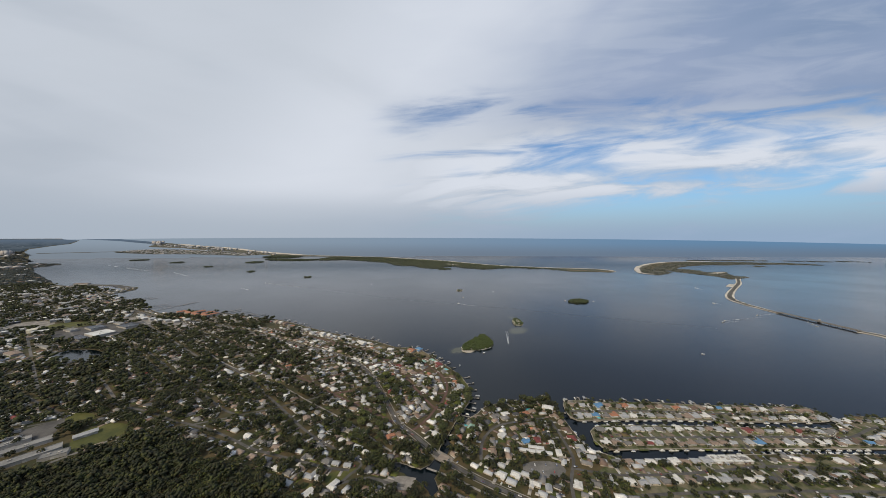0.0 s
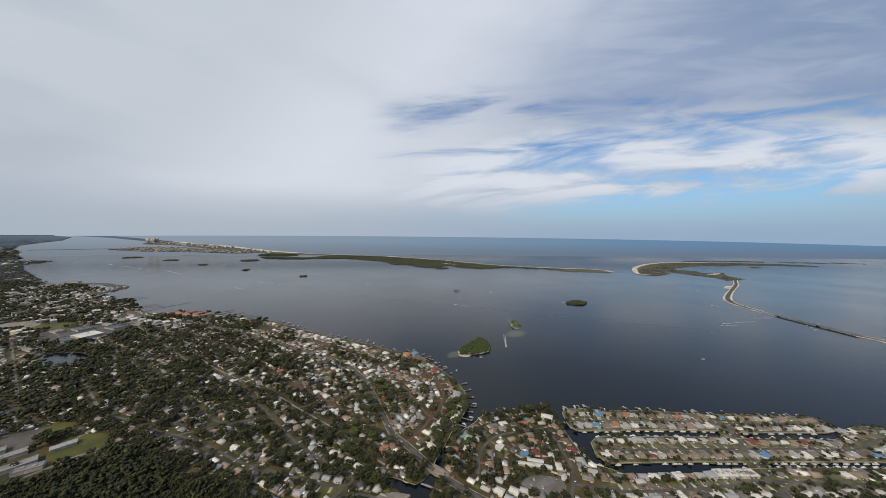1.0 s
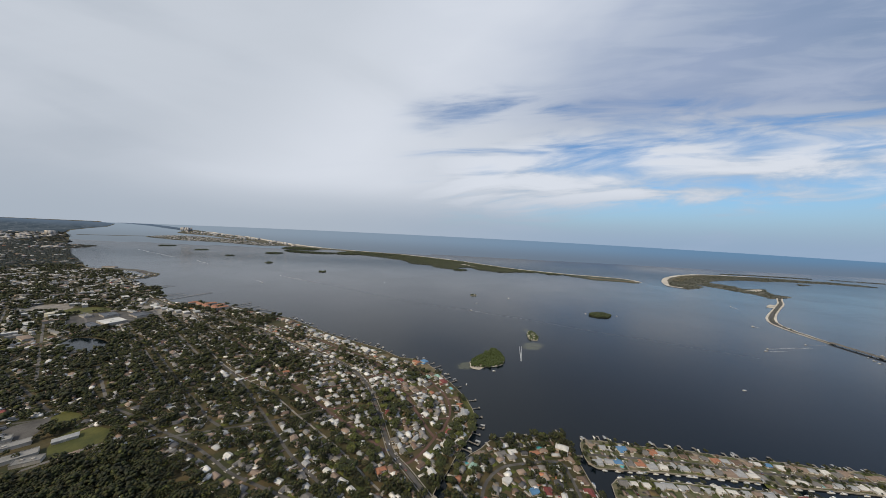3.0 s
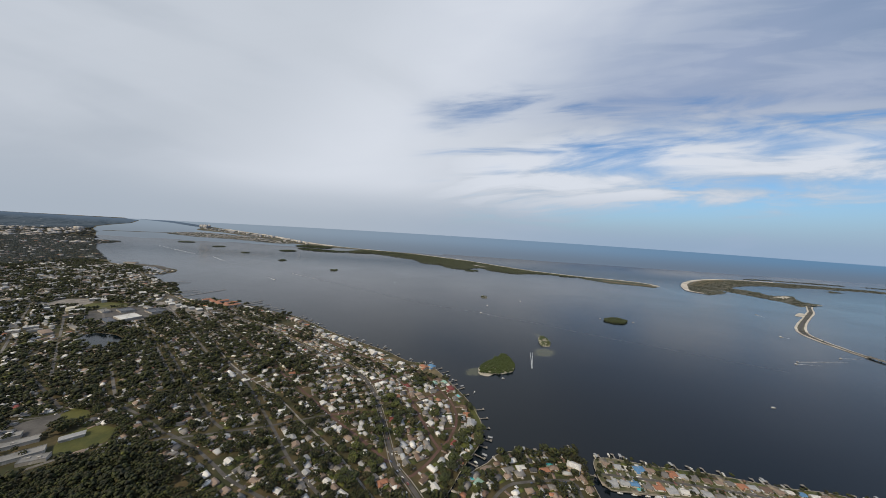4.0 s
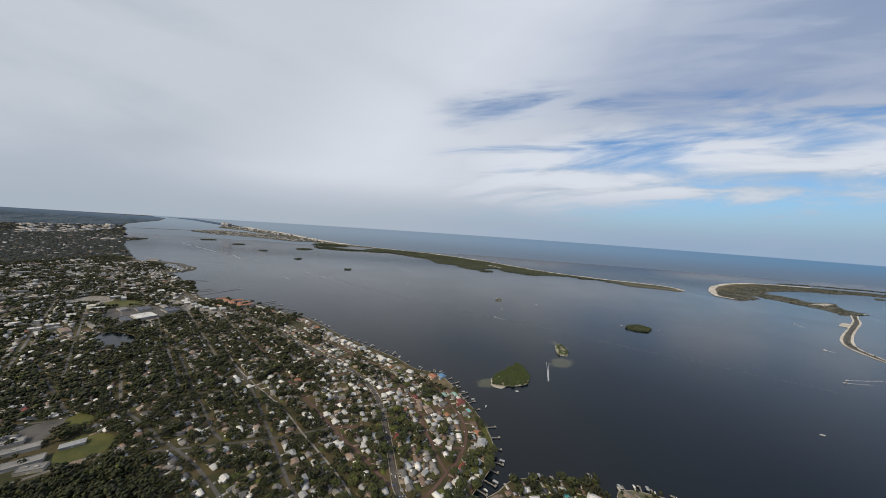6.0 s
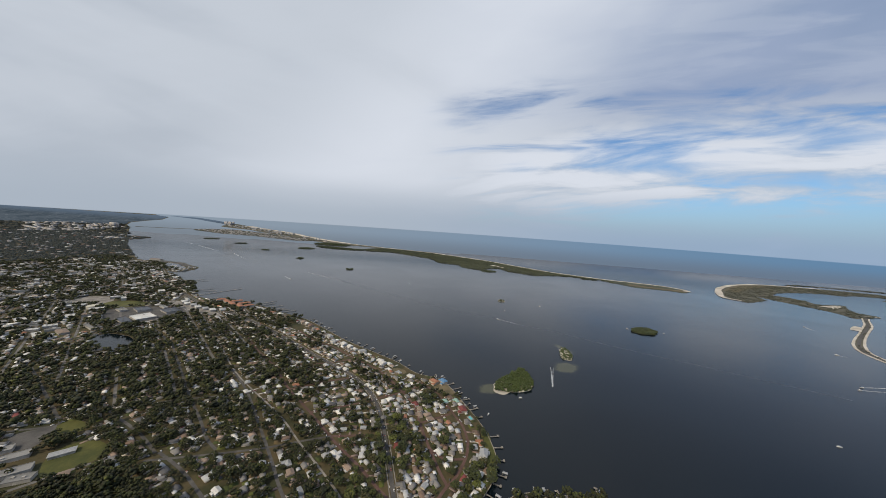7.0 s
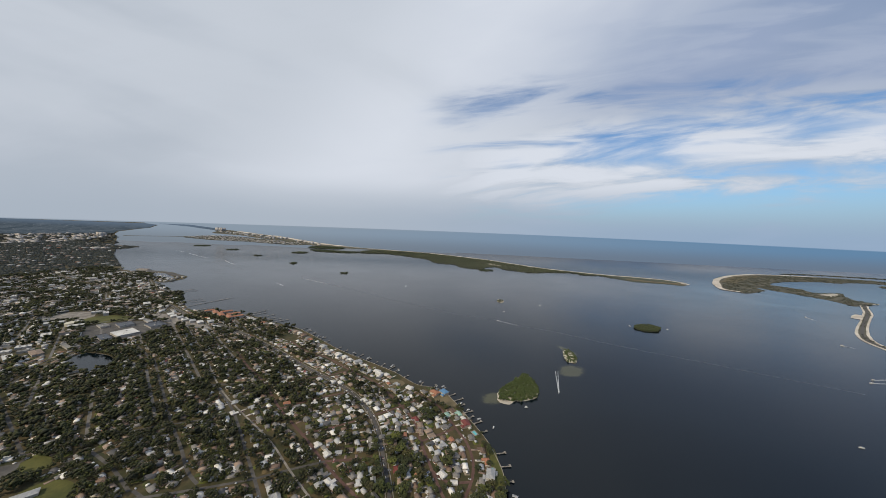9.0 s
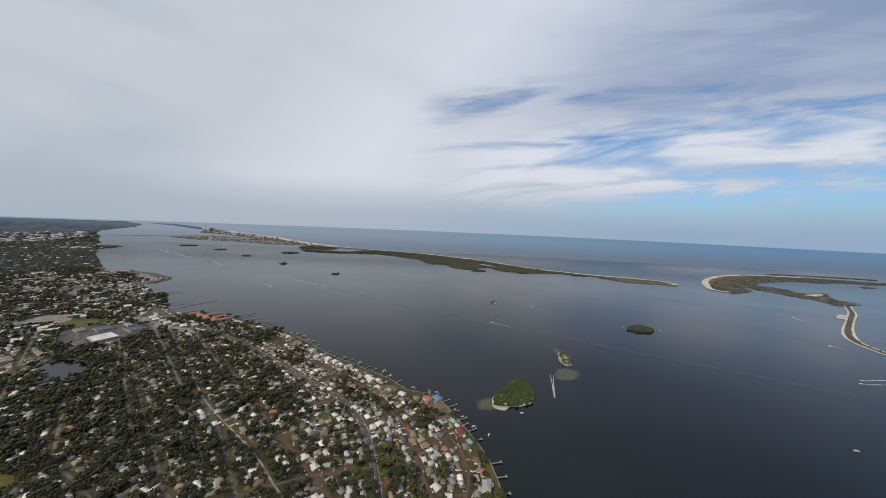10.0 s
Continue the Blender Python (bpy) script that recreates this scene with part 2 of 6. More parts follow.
def choice(name, colours, rough=0.8, per="object", grain=0.5, weights=None, metal=0.0):
    """One of several colours for each object, or for each loose piece of a joined mesh."""
    m, t, bsdf = material(name, rough, metal)
    if per == "object":
        pick = t.nodes.new("ShaderNodeObjectInfo").outputs["Random"]
    else:
        pick = t.nodes.new("ShaderNodeNewGeometry").outputs["Random Per Island"]
    edges = np.cumsum([0] + list(weights or [1] * len(colours)))[:-1] / sum(weights or [1] * len(colours))
    r = ramp(t, list(zip(edges.tolist(), colours)), "CONSTANT")
    t.links.new(pick, r.inputs[0])
    n = fbm(t, object_coord(t), grain, 4, 0.65)
    base = blend(t, smooth(t, n, 0.3, 0.75, 0.0, 0.45), r.outputs[0], blend(t, 1.0, r.outputs[0], (0.5, 0.48, 0.45), "MULTIPLY"))
    t.links.new(base, bsdf.inputs["Base Color"])
    return m


WATER = water_material()
SOIL = mottled("lawn_and_soil", (0.034, 0.038, 0.010), (0.100, 0.074, 0.031), 0.02, 0.95, 0.25)
LAWN = mottled("mown_grass", (0.055, 0.066, 0.012), (0.11, 0.110, 0.024), 0.03, 0.95, 0.4)
DRYGRASS = mottled("dry_grass", (0.10, 0.085, 0.045), (0.19, 0.15, 0.085), 0.04, 0.95, 0.5)
SAND = mottled("sand", (0.46, 0.41, 0.34), (0.72, 0.67, 0.59), 0.012, 0.95, 0.2)
SCRUB = mottled("coastal_scrub", (0.062, 0.066, 0.046), (0.135, 0.124, 0.09), 0.012, 0.95, 0.1)
MARSH = mottled("mangrove_ground", (0.042, 0.052, 0.032), (0.075, 0.085, 0.05), 0.01, 0.95, 0.08)
ASPHALT = mottled("asphalt", (0.066, 0.063, 0.061), (0.125, 0.118, 0.111), 0.05, 0.9, 0.6)
BRICKROAD = mottled("red_brick_paving", (0.100, 0.052, 0.042), (0.150, 0.085, 0.070), 0.05, 0.9, 0.7)
CONCRETE = mottled("concrete", (0.19, 0.175, 0.155), (0.33, 0.305, 0.275), 0.06, 0.9, 0.5)
SEAWALL = mottled("sea_wall_concrete", (0.22, 0.20, 0.17), (0.36, 0.33, 0.29), 0.1, 0.9, 0.6)

# ---------------------------------------------------------------- water and land
SEA_EDGE = 4300.0      # beyond it the sea is a glowing backdrop with distance haze in its colour


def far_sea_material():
    m = bpy.data.materials.new("far_sea_haze_glow")
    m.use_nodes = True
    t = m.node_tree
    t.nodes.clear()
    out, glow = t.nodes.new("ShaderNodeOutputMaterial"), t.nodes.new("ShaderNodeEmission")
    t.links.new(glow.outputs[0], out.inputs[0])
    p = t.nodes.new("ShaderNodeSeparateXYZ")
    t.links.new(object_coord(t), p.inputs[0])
    # haze and reflected sky are mixed into the glow's colour
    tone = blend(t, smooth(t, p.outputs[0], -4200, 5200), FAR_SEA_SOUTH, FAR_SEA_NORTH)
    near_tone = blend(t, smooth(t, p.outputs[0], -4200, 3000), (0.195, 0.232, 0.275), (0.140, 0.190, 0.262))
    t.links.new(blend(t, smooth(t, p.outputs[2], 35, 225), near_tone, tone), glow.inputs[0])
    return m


def build_sea():
    a = np.linspace(-1, 1, 171)
    xs = 45000 * np.sinh(4.2 * a) / np.sinh(4.2)
    b = np.linspace(0, 1, 150)
    ys = -2500 + 34500 * np.sinh(3.4 * b) / np.sinh(3.4)
    p = np.stack(np.meshgrid(xs, ys), -1).reshape(-1, 2)
    # the rim lies nearer to the sides, for the round earth and to fit the bowed horizon in the camera's view
    rim = 25000 / (1 + 0.55 * np.minimum(np.abs(p[:, 0]) / np.maximum(p[:, 1], 1), 2.0) ** 2)
    p /= np.maximum(p[:, 1] / rim, 1)[:, None]
    v = drawn(np.c_[p, np.zeros(len(p))])[0]
    n = len(xs)
    faces = np.array([(j * n + i, j * n + i + 1, (j + 1) * n + i + 1, (j + 1) * n + i) for j in range(len(ys) - 1) for i in range(n - 1)])
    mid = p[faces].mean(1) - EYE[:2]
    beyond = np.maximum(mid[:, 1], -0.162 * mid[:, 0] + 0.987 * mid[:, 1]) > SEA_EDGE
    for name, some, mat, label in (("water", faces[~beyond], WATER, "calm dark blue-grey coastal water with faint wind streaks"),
                                   ("backdrop", faces[beyond], far_sea_material(), "blue open sea towards the horizon, haze painted into its glow")):
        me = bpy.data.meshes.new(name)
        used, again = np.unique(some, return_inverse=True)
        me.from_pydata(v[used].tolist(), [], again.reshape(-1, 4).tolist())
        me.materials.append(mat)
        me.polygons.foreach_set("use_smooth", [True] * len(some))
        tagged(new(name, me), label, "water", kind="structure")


build_sea()

# mainland: the shore from the far bay to the point, the creek, the bayside and the south bank of the canals
FAR_SHORE = [(-19500, 15200), (-17026, 13408), (-14293, 11723), (-10437, 8375), (-9103, 6953), (-7827, 5674), (-6793, 4869), (-5710, 4154), (-4697, 3418),
             (-4150, 3012), (-4084, 3067), (-3846, 3047), (-3733, 2864), (-3706, 2725), (-3152, 2330), (-2879, 2160), (-2612, 1991), (-2416, 1866),
             (-2269, 1775), (-2182, 1755)]
MARINA_SHORE = [(-2182, 1755), (-2135, 1804), (-2038, 1804), (-1948, 1799), (-1831, 1750), (-1721, 1704), (-1673, 1626), (-1679, 1540), (-1756, 1549), (-1641, 1480),
                (-1542, 1434), (-1453, 1390), (-1369, 1366), (-1267, 1280), (-1184, 1214), (-1115, 1165), (-1076, 1149), (-985, 1160), (-895, 1160),
                (-820, 1146), (-738, 1114), (-668, 1093), (-606, 1072)]
TOWN_SHORE = [(-606, 1072), (-560, 1052), (-463, 993), (-366, 932), (-279, 890), (-192, 848), (-145, 815), (-122, 802), (-92, 799), (-74, 795),
              (-54, 777), (-24, 738), (-6, 708), (15, 677), (33, 645), (45, 614), (52, 590), (54, 565), (52, 550), (45, 527), (30, 496),
              (20, 473), (10, 445), (0, 426), (-5, 410)]
CREEK = [(-5, 410), (-9, 400), (-16, 384), (-28, 377), (-46, 385), (-62, 388), (-64, 379), (-48, 368), (-32, 360), (-18, 344), (-9, 320), (-7, 280),
         (2, 280), (1, 320), (-4, 345), (-8, 362), (-2, 380), (4, 395), (8, 406), (14, 432), (14, 452), (26, 466)]
BAY_SHORE = [(26, 466), (43, 485), (59, 499), (74, 518), (97, 529), (118, 529), (173, 544), (187, 550), (196, 537), (199, 519), (196, 497), (199, 481),
             (200, 457), (202, 436), (204, 422), (210, 410), (224, 405), (232, 400), (246, 392), (276, 389), (316, 391), (357, 395),
             (394, 403), (444, 405), (523, 406), (613, 405), (900, 405), (1500, 380)]
FINGER_NORTH = [(219, 535), (245, 542), (274, 539), (323, 536), (375, 536), (422, 531), (466, 526), (520, 528), (563, 522), (613, 522), (640, 520),
                (647, 500), (635, 484), (617, 479), (558, 479), (458, 479), (443, 482), (337, 484), (243, 481), (221, 481), (212, 489), (212, 514)]
FINGER_SOUTH = [(227, 453), (238, 463), (262, 468), (330, 467), (434, 467), (451, 464), (550, 464), (598, 462), (620, 468), (650, 484), (678, 494),
                (706, 495), (760, 485), (1000, 470), (1500, 450), (1500, 413), (626, 417), (450, 416), (382, 416), (290, 415), (234, 413),
                (227, 419), (223, 434)]

shore = np.concatenate([np.array(FAR_SHORE[:-1]), curve(MARINA_SHORE, 25, rough=1.5)[:-1], curve(TOWN_SHORE, 10, rough=0.5)[:-1],
                        curve(CREEK, 8, rough=0.8)[:-1], curve(BAY_SHORE, 12, rough=0.3)])
MAINLAND = np.concatenate([shore, [(1500, -1500), (-26500, -1500), (-26500, 6000), (-24000, 11000)]])
NORTH = curve(FINGER_NORTH, 10, True, 0.25)
SOUTH = curve(FINGER_SOUTH, 10, True, 0.25)
NECK = np.array([(412, 394), (442, 394), (476, 486), (446, 486)], float)
POND = curve([(-966, 738), (-968, 772), (-915, 776), (-872, 764), (-836, 737), (-842, 702), (-896, 704)], 12, True, 1.0)
BASIN = np.array([(-2010, 1765), (-1930, 1760), (-1760, 1665), (-1725, 1625), (-1800, 1600), (-1990, 1715)], float)
LAND_Z = 1.4

grid_x = np.concatenate([-np.geomspace(40000, 2400, 50), np.arange(-2300, 1500, 60)])
grid_y = np.concatenate([np.arange(-1500, 2400, 60), np.geomspace(2500, 25000, 50)])
tagged(sheet("ground", [MAINLAND, NORTH, SOUTH, NECK], LAND_Z, 60, SOIL, holes=[POND, BASIN], wall=SEAWALL, reach=(grid_x, grid_y)),
                "flat coastal suburb ground of patchy lawn and sandy soil", "ground", kind="structure")

tagged(sheet("water", [POND], LAND_Z - 0.2, 40, WATER, depth=0.3), "still grey pond among trees", "water", kind="structure")

# barrier islands and keys
CALADESI = [(-1504, 3666), (-1368, 3654), (-1171, 3709), (-994, 3597), (-786, 3452), (-597, 3320), (-458, 3053), (-285, 3019), (-233, 2882), (-133, 2792),
            (-41, 2768), (27, 2944), (123, 3008), (169, 2863), (265, 2803), (402, 2737), (509, 2819), (756, 2856), (828, 2778), (933, 2820), (991, 2726),
            (1045, 2639), (1102, 2575), (1214, 2555), (1331, 2552), (1396, 2513), (1460, 2578), (1493, 2679), (1410, 2785), (1226, 2868), (1004, 2893),
            (789, 2986), (559, 3113), (308, 3340), (10, 3646), (-347, 3897), (-760, 4147), (-1122, 4167), (-1478, 4140), (-1557, 3972)]
STRAND = [(-6949, 7079), (-8707, 9333), (-7400, 8458), (-5920, 7346), (-5000, 6768), (-4330, 6238), (-3426, 5456), (-2775, 4929), (-2198, 4586),
          (-1751, 4401), (-1272, 4257), (-1017, 4225), (-999, 4004), (-1197, 4019), (-1665, 4193), (-2007, 4201), (-2449, 4369), (-2861, 4581),
          (-3528, 5109), (-4577, 5710), (-5521, 6344), (-6176, 6578)]
SAND_KEY = [(-17019, 14020), (-15843, 14548), (-12028, 11833), (-9168, 9703), (-7920, 8300), (-10268, 9894), (-12412, 11422), (-14865, 12820)]
RESORT_KEY = [(-5296, 4859), (-4834, 4670), (-4409, 4516), (-4120, 4536), (-3702, 4522), (-3208, 4392), (-2843, 4340), (-2773, 4626), (-3156, 4879), (-3475, 5034),
              (-4423, 5522), (-5309, 5810), (-5586, 5689), (-5563, 5299)]
HONEYMOON = [(1690, 2640), (1849, 2894), (2008, 3090), (2279, 3345), (2605, 3553), (2924, 3629), (3223, 3640), (3456, 3588), (3723, 3524), (3981, 3463), (4100, 3298),
             (4062, 3233), (3659, 3315), (3415, 3283), (3262, 3307), (2987, 3207), (2902, 3235), (2695, 3179), (2473, 3073), (2283, 2943), (2204, 2831),
             (2242, 2778), (2268, 2680), (2232, 2546), (2350, 2586), (2424, 2589), (2289, 2412), (2246, 2287), (2273, 2248), (2156, 2197), (2058, 2134), (2049, 2163),
             (2062, 2223), (2073, 2302), (2061, 2361), (2016, 2501), (1965, 2675), (1913, 2535), (1728, 2378), (1668, 2361), (1688, 2465), (1612, 2472)]
CAUSEWAY = [(2130, 2180), (2027, 2072), (1919, 1958), (1760, 1814), (1618, 1685), (1505, 1580), (1425, 1495), (1385, 1440), (1360, 1380), (1345, 1320), (1335, 1250), (1328, 1185)]
CAUSEWAY_END = [(1322, 957), (1335, 940), (1340, 910), (1335, 850), (1320, 780), (1290, 600)]


def island(name, plan, label, mat, z=1.0, step=60, rough=6.0, spacing=150, shore_mat=None, seed=3):
    loop = curve(plan, step, True, rough, seed)
    return tagged(sheet(name, [loop], z, spacing, mat, wall=shore_mat or mat, depth=2.2), label, "island", kind="structure"), loop


island("island_1", CALADESI, "long low barrier island covered in mangrove and scrub", MARSH, rough=4)
island("island_2", STRAND, "thin barrier island reaching to the far resort", SCRUB, rough=8, spacing=600)
island("island_3", RESORT_KEY, "built-up resort island on the horizon", SCRUB, rough=12, spacing=600)
island("island_4", HONEYMOON, "hooked sandy island with dark pine scrub", SCRUB, rough=3)


# ---------------------------------------------------------------- shared building tools
def part(name, bm, mat, parent, label=""):
    """Links a bmesh as one mesh object under a thing or a part."""
    me = bpy.data.meshes.new(name)
    bm.to_mesh(me)
    bm.free()
    me.materials.append(mat)
    ob = new(name, me)
    ob.parent = parent
    if label:
        ob["label"] = label
    return ob


def slab(bm, x0, x1, y0, y1, z0, z1):
    v = [bm.verts.new(p) for p in ((x0, y0, z0), (x1, y0, z0), (x1, y1, z0), (x0, y1, z0), (x0, y0, z1), (x1, y0, z1), (x1, y1, z1), (x0, y1, z1))]
    for f in ((3, 2, 1, 0), (4, 5, 6, 7), (0, 1, 5, 4), (1, 2, 6, 5), (2, 3, 7, 6), (3, 0, 4, 7)):
        bm.faces.new([v[i] for i in f])
    return bm


def box(*b):
    return slab(bmesh.new(), *b)


def hip(bm, x0, x1, y0, y1, z, rise, over=0.7, gable=0.0):
    """A pitched roof with eaves: hipped, or gabled where gable is 1."""
    x0, x1, y0, y1 = x0 - over, x1 + over, y0 - over, y1 + over
    w, d = x1 - x0, y1 - y0
    inset = min(w, d) / 2 * (1 - gable)
    if w >= d:
        ridge = [(x0 + inset, (y0 + y1) / 2), (x1 - inset, (y0 + y1) / 2)]
    else:
        ridge = [((x0 + x1) / 2, y0 + inset), ((x0 + x1) / 2, y1 - inset)]
    low = [bm.verts.new((*p, z - 0.2)) for p in ((x0, y0), (x1, y0), (x1, y1), (x0, y1))]
    eave = [bm.verts.new((*p, z)) for p in ((x0, y0), (x1, y0), (x1, y1), (x0, y1))]
    a, b = (bm.verts.new((*p, z + rise)) for p in ridge)
    for i in range(4):
        bm.faces.new((low[i], low[(i + 1) % 4], eave[(i + 1) % 4], eave[i]))
    bm.faces.new(low[::-1])
    e = eave
    if w >= d:
        faces = ((e[0], e[1], b, a), (e[2], e[3], a, b), (e[1], e[2], b), (e[3], e[0], a))
    else:
        faces = ((e[1], e[2], b, a), (e[3], e[0], a, b), (e[0], e[1], a), (e[2], e[3], b))
    for f in faces:
        bm.faces.new(f)
    return bm


def joined(name, mats, pieces):
    """One mesh out of many transformed copies: pieces hold (verts, faces, material index, places n x 4: x y z turn, scales n x 3)."""
    V, F, M, k = [], [], [], 0
    for verts, tris, index, at, scale in pieces:
        if not len(at):
            continue
        at, scale, verts, tris = np.asarray(at, float), np.asarray(scale, float), np.asarray(verts, float), np.asarray(tris, int)
        p = verts[None] * scale[:, None]
        c, s = np.cos(at[:, 3])[:, None], np.sin(at[:, 3])[:, None]
        q = np.stack([p[..., 0] * c - p[..., 1] * s, p[..., 0] * s + p[..., 1] * c, p[..., 2]], -1) + at[:, None, :3]
        V.append(q.reshape(-1, 3))
        F.append((tris[None] + (np.arange(len(at)) * len(verts))[:, None, None] + k).reshape(-1, 3))
        M.append(np.full(len(at) * len(tris), index))
        k += len(at) * len(verts)
    V, F, M = np.concatenate(V), np.concatenate(F), np.concatenate(M)
    me = bpy.data.meshes.new(name)
    me.vertices.add(len(V))
    me.vertices.foreach_set("co", V.ravel())
    me.loops.add(F.size)
    me.loops.foreach_set("vertex_index", F.ravel().astype(np.int32))
    me.polygons.add(len(F))
    me.polygons.foreach_set("loop_start", np.arange(0, F.size, 3, dtype=np.int32))
    me.polygons.foreach_set("material_index", M.astype(np.int32))
    me.update(calc_edges=True)
    for m in mats:
        me.materials.append(m)
    return new(name, me)


def arrays(bm):
    """Vertices and triangles of a bmesh."""
    bmesh.ops.triangulate(bm, faces=bm.faces[:])
    bm.verts.index_update()
    out = np.array([v.co[:] for v in bm.verts]), np.array([[v.index for v in f.verts] for f in bm.faces])
    bm.free()
    return out


rng = np.random.default_rng(7)

# ---------------------------------------------------------------- what stands where (2 m cells of the plan)
X0, Y0, CELL = -2500.0, 200.0, 2.0
taken = np.zeros((1850, 800), np.uint8)      # 1 road, 2 building, 3 open ground, 4 water


def cells(p):
    p = np.atleast_2d(p)
    i = ((p[:, 0] - X0) / CELL).astype(int)
    j = ((p[:, 1] - Y0) / CELL).astype(int)
    ok = (i >= 0) & (i < taken.shape[0]) & (j >= 0) & (j < taken.shape[1])
    return i, j, ok


gx, gy = np.meshgrid(X0 + CELL * (np.arange(taken.shape[0]) + 0.5), Y0 + CELL * (np.arange(taken.shape[1]) + 0.5), indexing="ij")
cells_at = np.stack([gx, gy], -1).reshape(-1, 2)
dry = np.zeros(len(cells_at), bool)
for loop in (MAINLAND, NORTH, SOUTH, NECK):
    dry |= inside(loop, cells_at)
dry &= ~inside(POND, cells_at) & ~inside(BASIN, cells_at)
taken[~dry.reshape(taken.shape)] = 4


def stamp(x, y, radius, code):
    n = int(radius / CELL) + 1
    i0, j0 = int((x - X0) / CELL), int((y - Y0) / CELL)
    a, b, c, d = max(i0 - n, 0), max(i0 + n + 1, 0), max(j0 - n, 0), max(j0 + n + 1, 0)
    part_of = taken[a:b, c:d]
    if part_of.size:
        near = (gx[a:b, c:d] - x) ** 2 + (gy[a:b, c:d] - y) ** 2 < radius**2
        part_of[near & (part_of != 4)] = code


def free(x, y, radius, but=()):
    n = int(radius / CELL) + 1
    i0, j0 = int((x - X0) / CELL), int((y - Y0) / CELL)
    if i0 < n or j0 < n or i0 >= taken.shape[0] - n or j0 >= taken.shape[1] - n:
        return False
    a, b, c, d = i0 - n, i0 + n + 1, j0 - n, j0 + n + 1
    near = (gx[a:b, c:d] - x) ** 2 + (gy[a:b, c:d] - y) ** 2 < radius**2
    return not (near & (taken[a:b, c:d] > 0)).any()


# ---------------------------------------------------------------- streets
STREETS = []


def street(name, points, width, mat, label, kind="road", z=0.10, verge=3.0):
    line = curve(points, 10)
    tagged(ribbon(name, line, width, LAND_Z + z, mat), label, "road", kind="structure")
    if kind == "road":
        STREETS.append((line, width))
    for a, b in zip(line, line[1:]):
        for u in np.linspace(0, 1, max(2, int(np.linalg.norm(b - a) / 3))):
            stamp(*(a + (b - a) * u), width / 2 + verge, 1)
    return line


MAIN = [(-3981, 2190), (-2662, 1640), (-1970, 1400), (-1602, 1351), (-1235, 1194), (-1039, 1097), (-855, 1040), (-690, 973), (-539, 899), (-405, 825),
        (-272, 757), (-205, 705), (-162, 652), (-124, 583), (-90, 512), (-70, 472), (-44, 445), (-18, 415), (-1, 396), (33, 369), (59, 352), (89, 335), (150, 303)]
main_line = street("road_1", MAIN, 5.8, ASPHALT, "grey asphalt main road with pale sidewalks curving through the suburb", z=0.16, verge=6.0)
for side in (-1, 1):
    d = np.gradient(main_line, axis=0)
    d /= np.linalg.norm(d, axis=1, keepdims=True)
    tagged(ribbon("pavement_1", main_line + side * 4.9 * np.stack([-d[:, 1], d[:, 0]], -1), 1.4, LAND_Z + 0.2, CONCRETE),
           "pale concrete sidewalk along the main road", "pavement", kind="structure")
BRICK_STREETS = (
    [(-539, 960), (-435, 897), (-386, 885), (-298, 834), (-213, 789), (-148, 730), (-100, 677), (-77, 628), (-50, 577), (-29, 539), (-12, 513)],
    [(-110, 765), (-84, 748), (-57, 722), (-20, 666), (-3, 640), (8, 604), (8, 570), (-2, 532), (-12, 513), (-24, 485), (-42, 458), (-55, 450)],
    [(-635, 870), (-540, 800), (-450, 741), (-354, 664), (-265, 603), (-195, 552), (-137, 515), (-101, 489), (-78, 474)],
    [(-272, 608), (-210, 652), (-140, 713), (-105, 752)],
    [(-84, 625), (-28, 672)],
    [(-450, 735), (-390, 765), (-330, 800), (-290, 838)],
    [(-206, 562), (-153, 579), (-128, 590)],
    [(-354, 664), (-300, 712), (-250, 748)],
    [(-52, 577), (-25, 560), (6, 566)])
for i, pts in enumerate(BRICK_STREETS):
    street("road_%d" % (i + 2), pts, 4.3, BRICKROAD, "narrow reddish-brown brick street between gardens", z=0.10 + 0.006 * i, verge=3.4)
GREY_STREETS = (
    [(-520, 700), (-430, 640), (-340, 565), (-266, 502), (-209, 452), (-143, 408), (-105, 386), (-115, 368), (-125, 350)],
    [(-417, 472), (-360, 455), (-303, 430), (-262, 411), (-197, 392), (-147, 378), (-118, 374)],
    [(-420, 455), (-340, 489), (-285, 515), (-251, 536), (-206, 562)],
    [(-620, 540), (-577, 523), (-487, 497), (-420, 470)],
    [(-543, 559), (-511, 583), (-470, 602), (-430, 640)],
    [(-782, 784), (-634, 682), (-500, 590), (-430, 545), (-381, 511), (-348, 495)],
    [(-900, 600), (-870, 588), (-660, 503), (-614, 482), (-642, 461), (-720, 420)],
    [(-747, 650), (-722, 682), (-731, 714), (-800, 785), (-900, 835)],
    [(-567, 705), (-500, 722), (-450, 738)],
    [(52, 393), (55, 415), (63, 439), (82, 462), (106, 473), (169, 486), (176, 467), (178, 427), (176, 394), (159, 361), (148, 325)],
    [(219, 507), (300, 508), (356, 508), (466, 501), (560, 500), (620, 500)],
    [(468, 502), (456, 461), (438, 425), (425, 395), (420, 371), (414, 330)],
    [(257, 437), (309, 439), (420, 441), (522, 442), (602, 440), (670, 462), (720, 470)],
    [(171, 378), (223, 368), (298, 370), (376, 378), (420, 383), (520, 380), (800, 370)],
    [(230, 338), (300, 342), (416, 345), (600, 342), (800, 335)],
    [(-125, 353), (-90, 362), (-60, 352), (-45, 350)],
    [(-1180, 1160), (-1050, 960), (-1000, 830), (-985, 720), (-900, 600)],
    [(-1700, 1340), (-1560, 1120), (-1430, 900), (-1350, 740)])
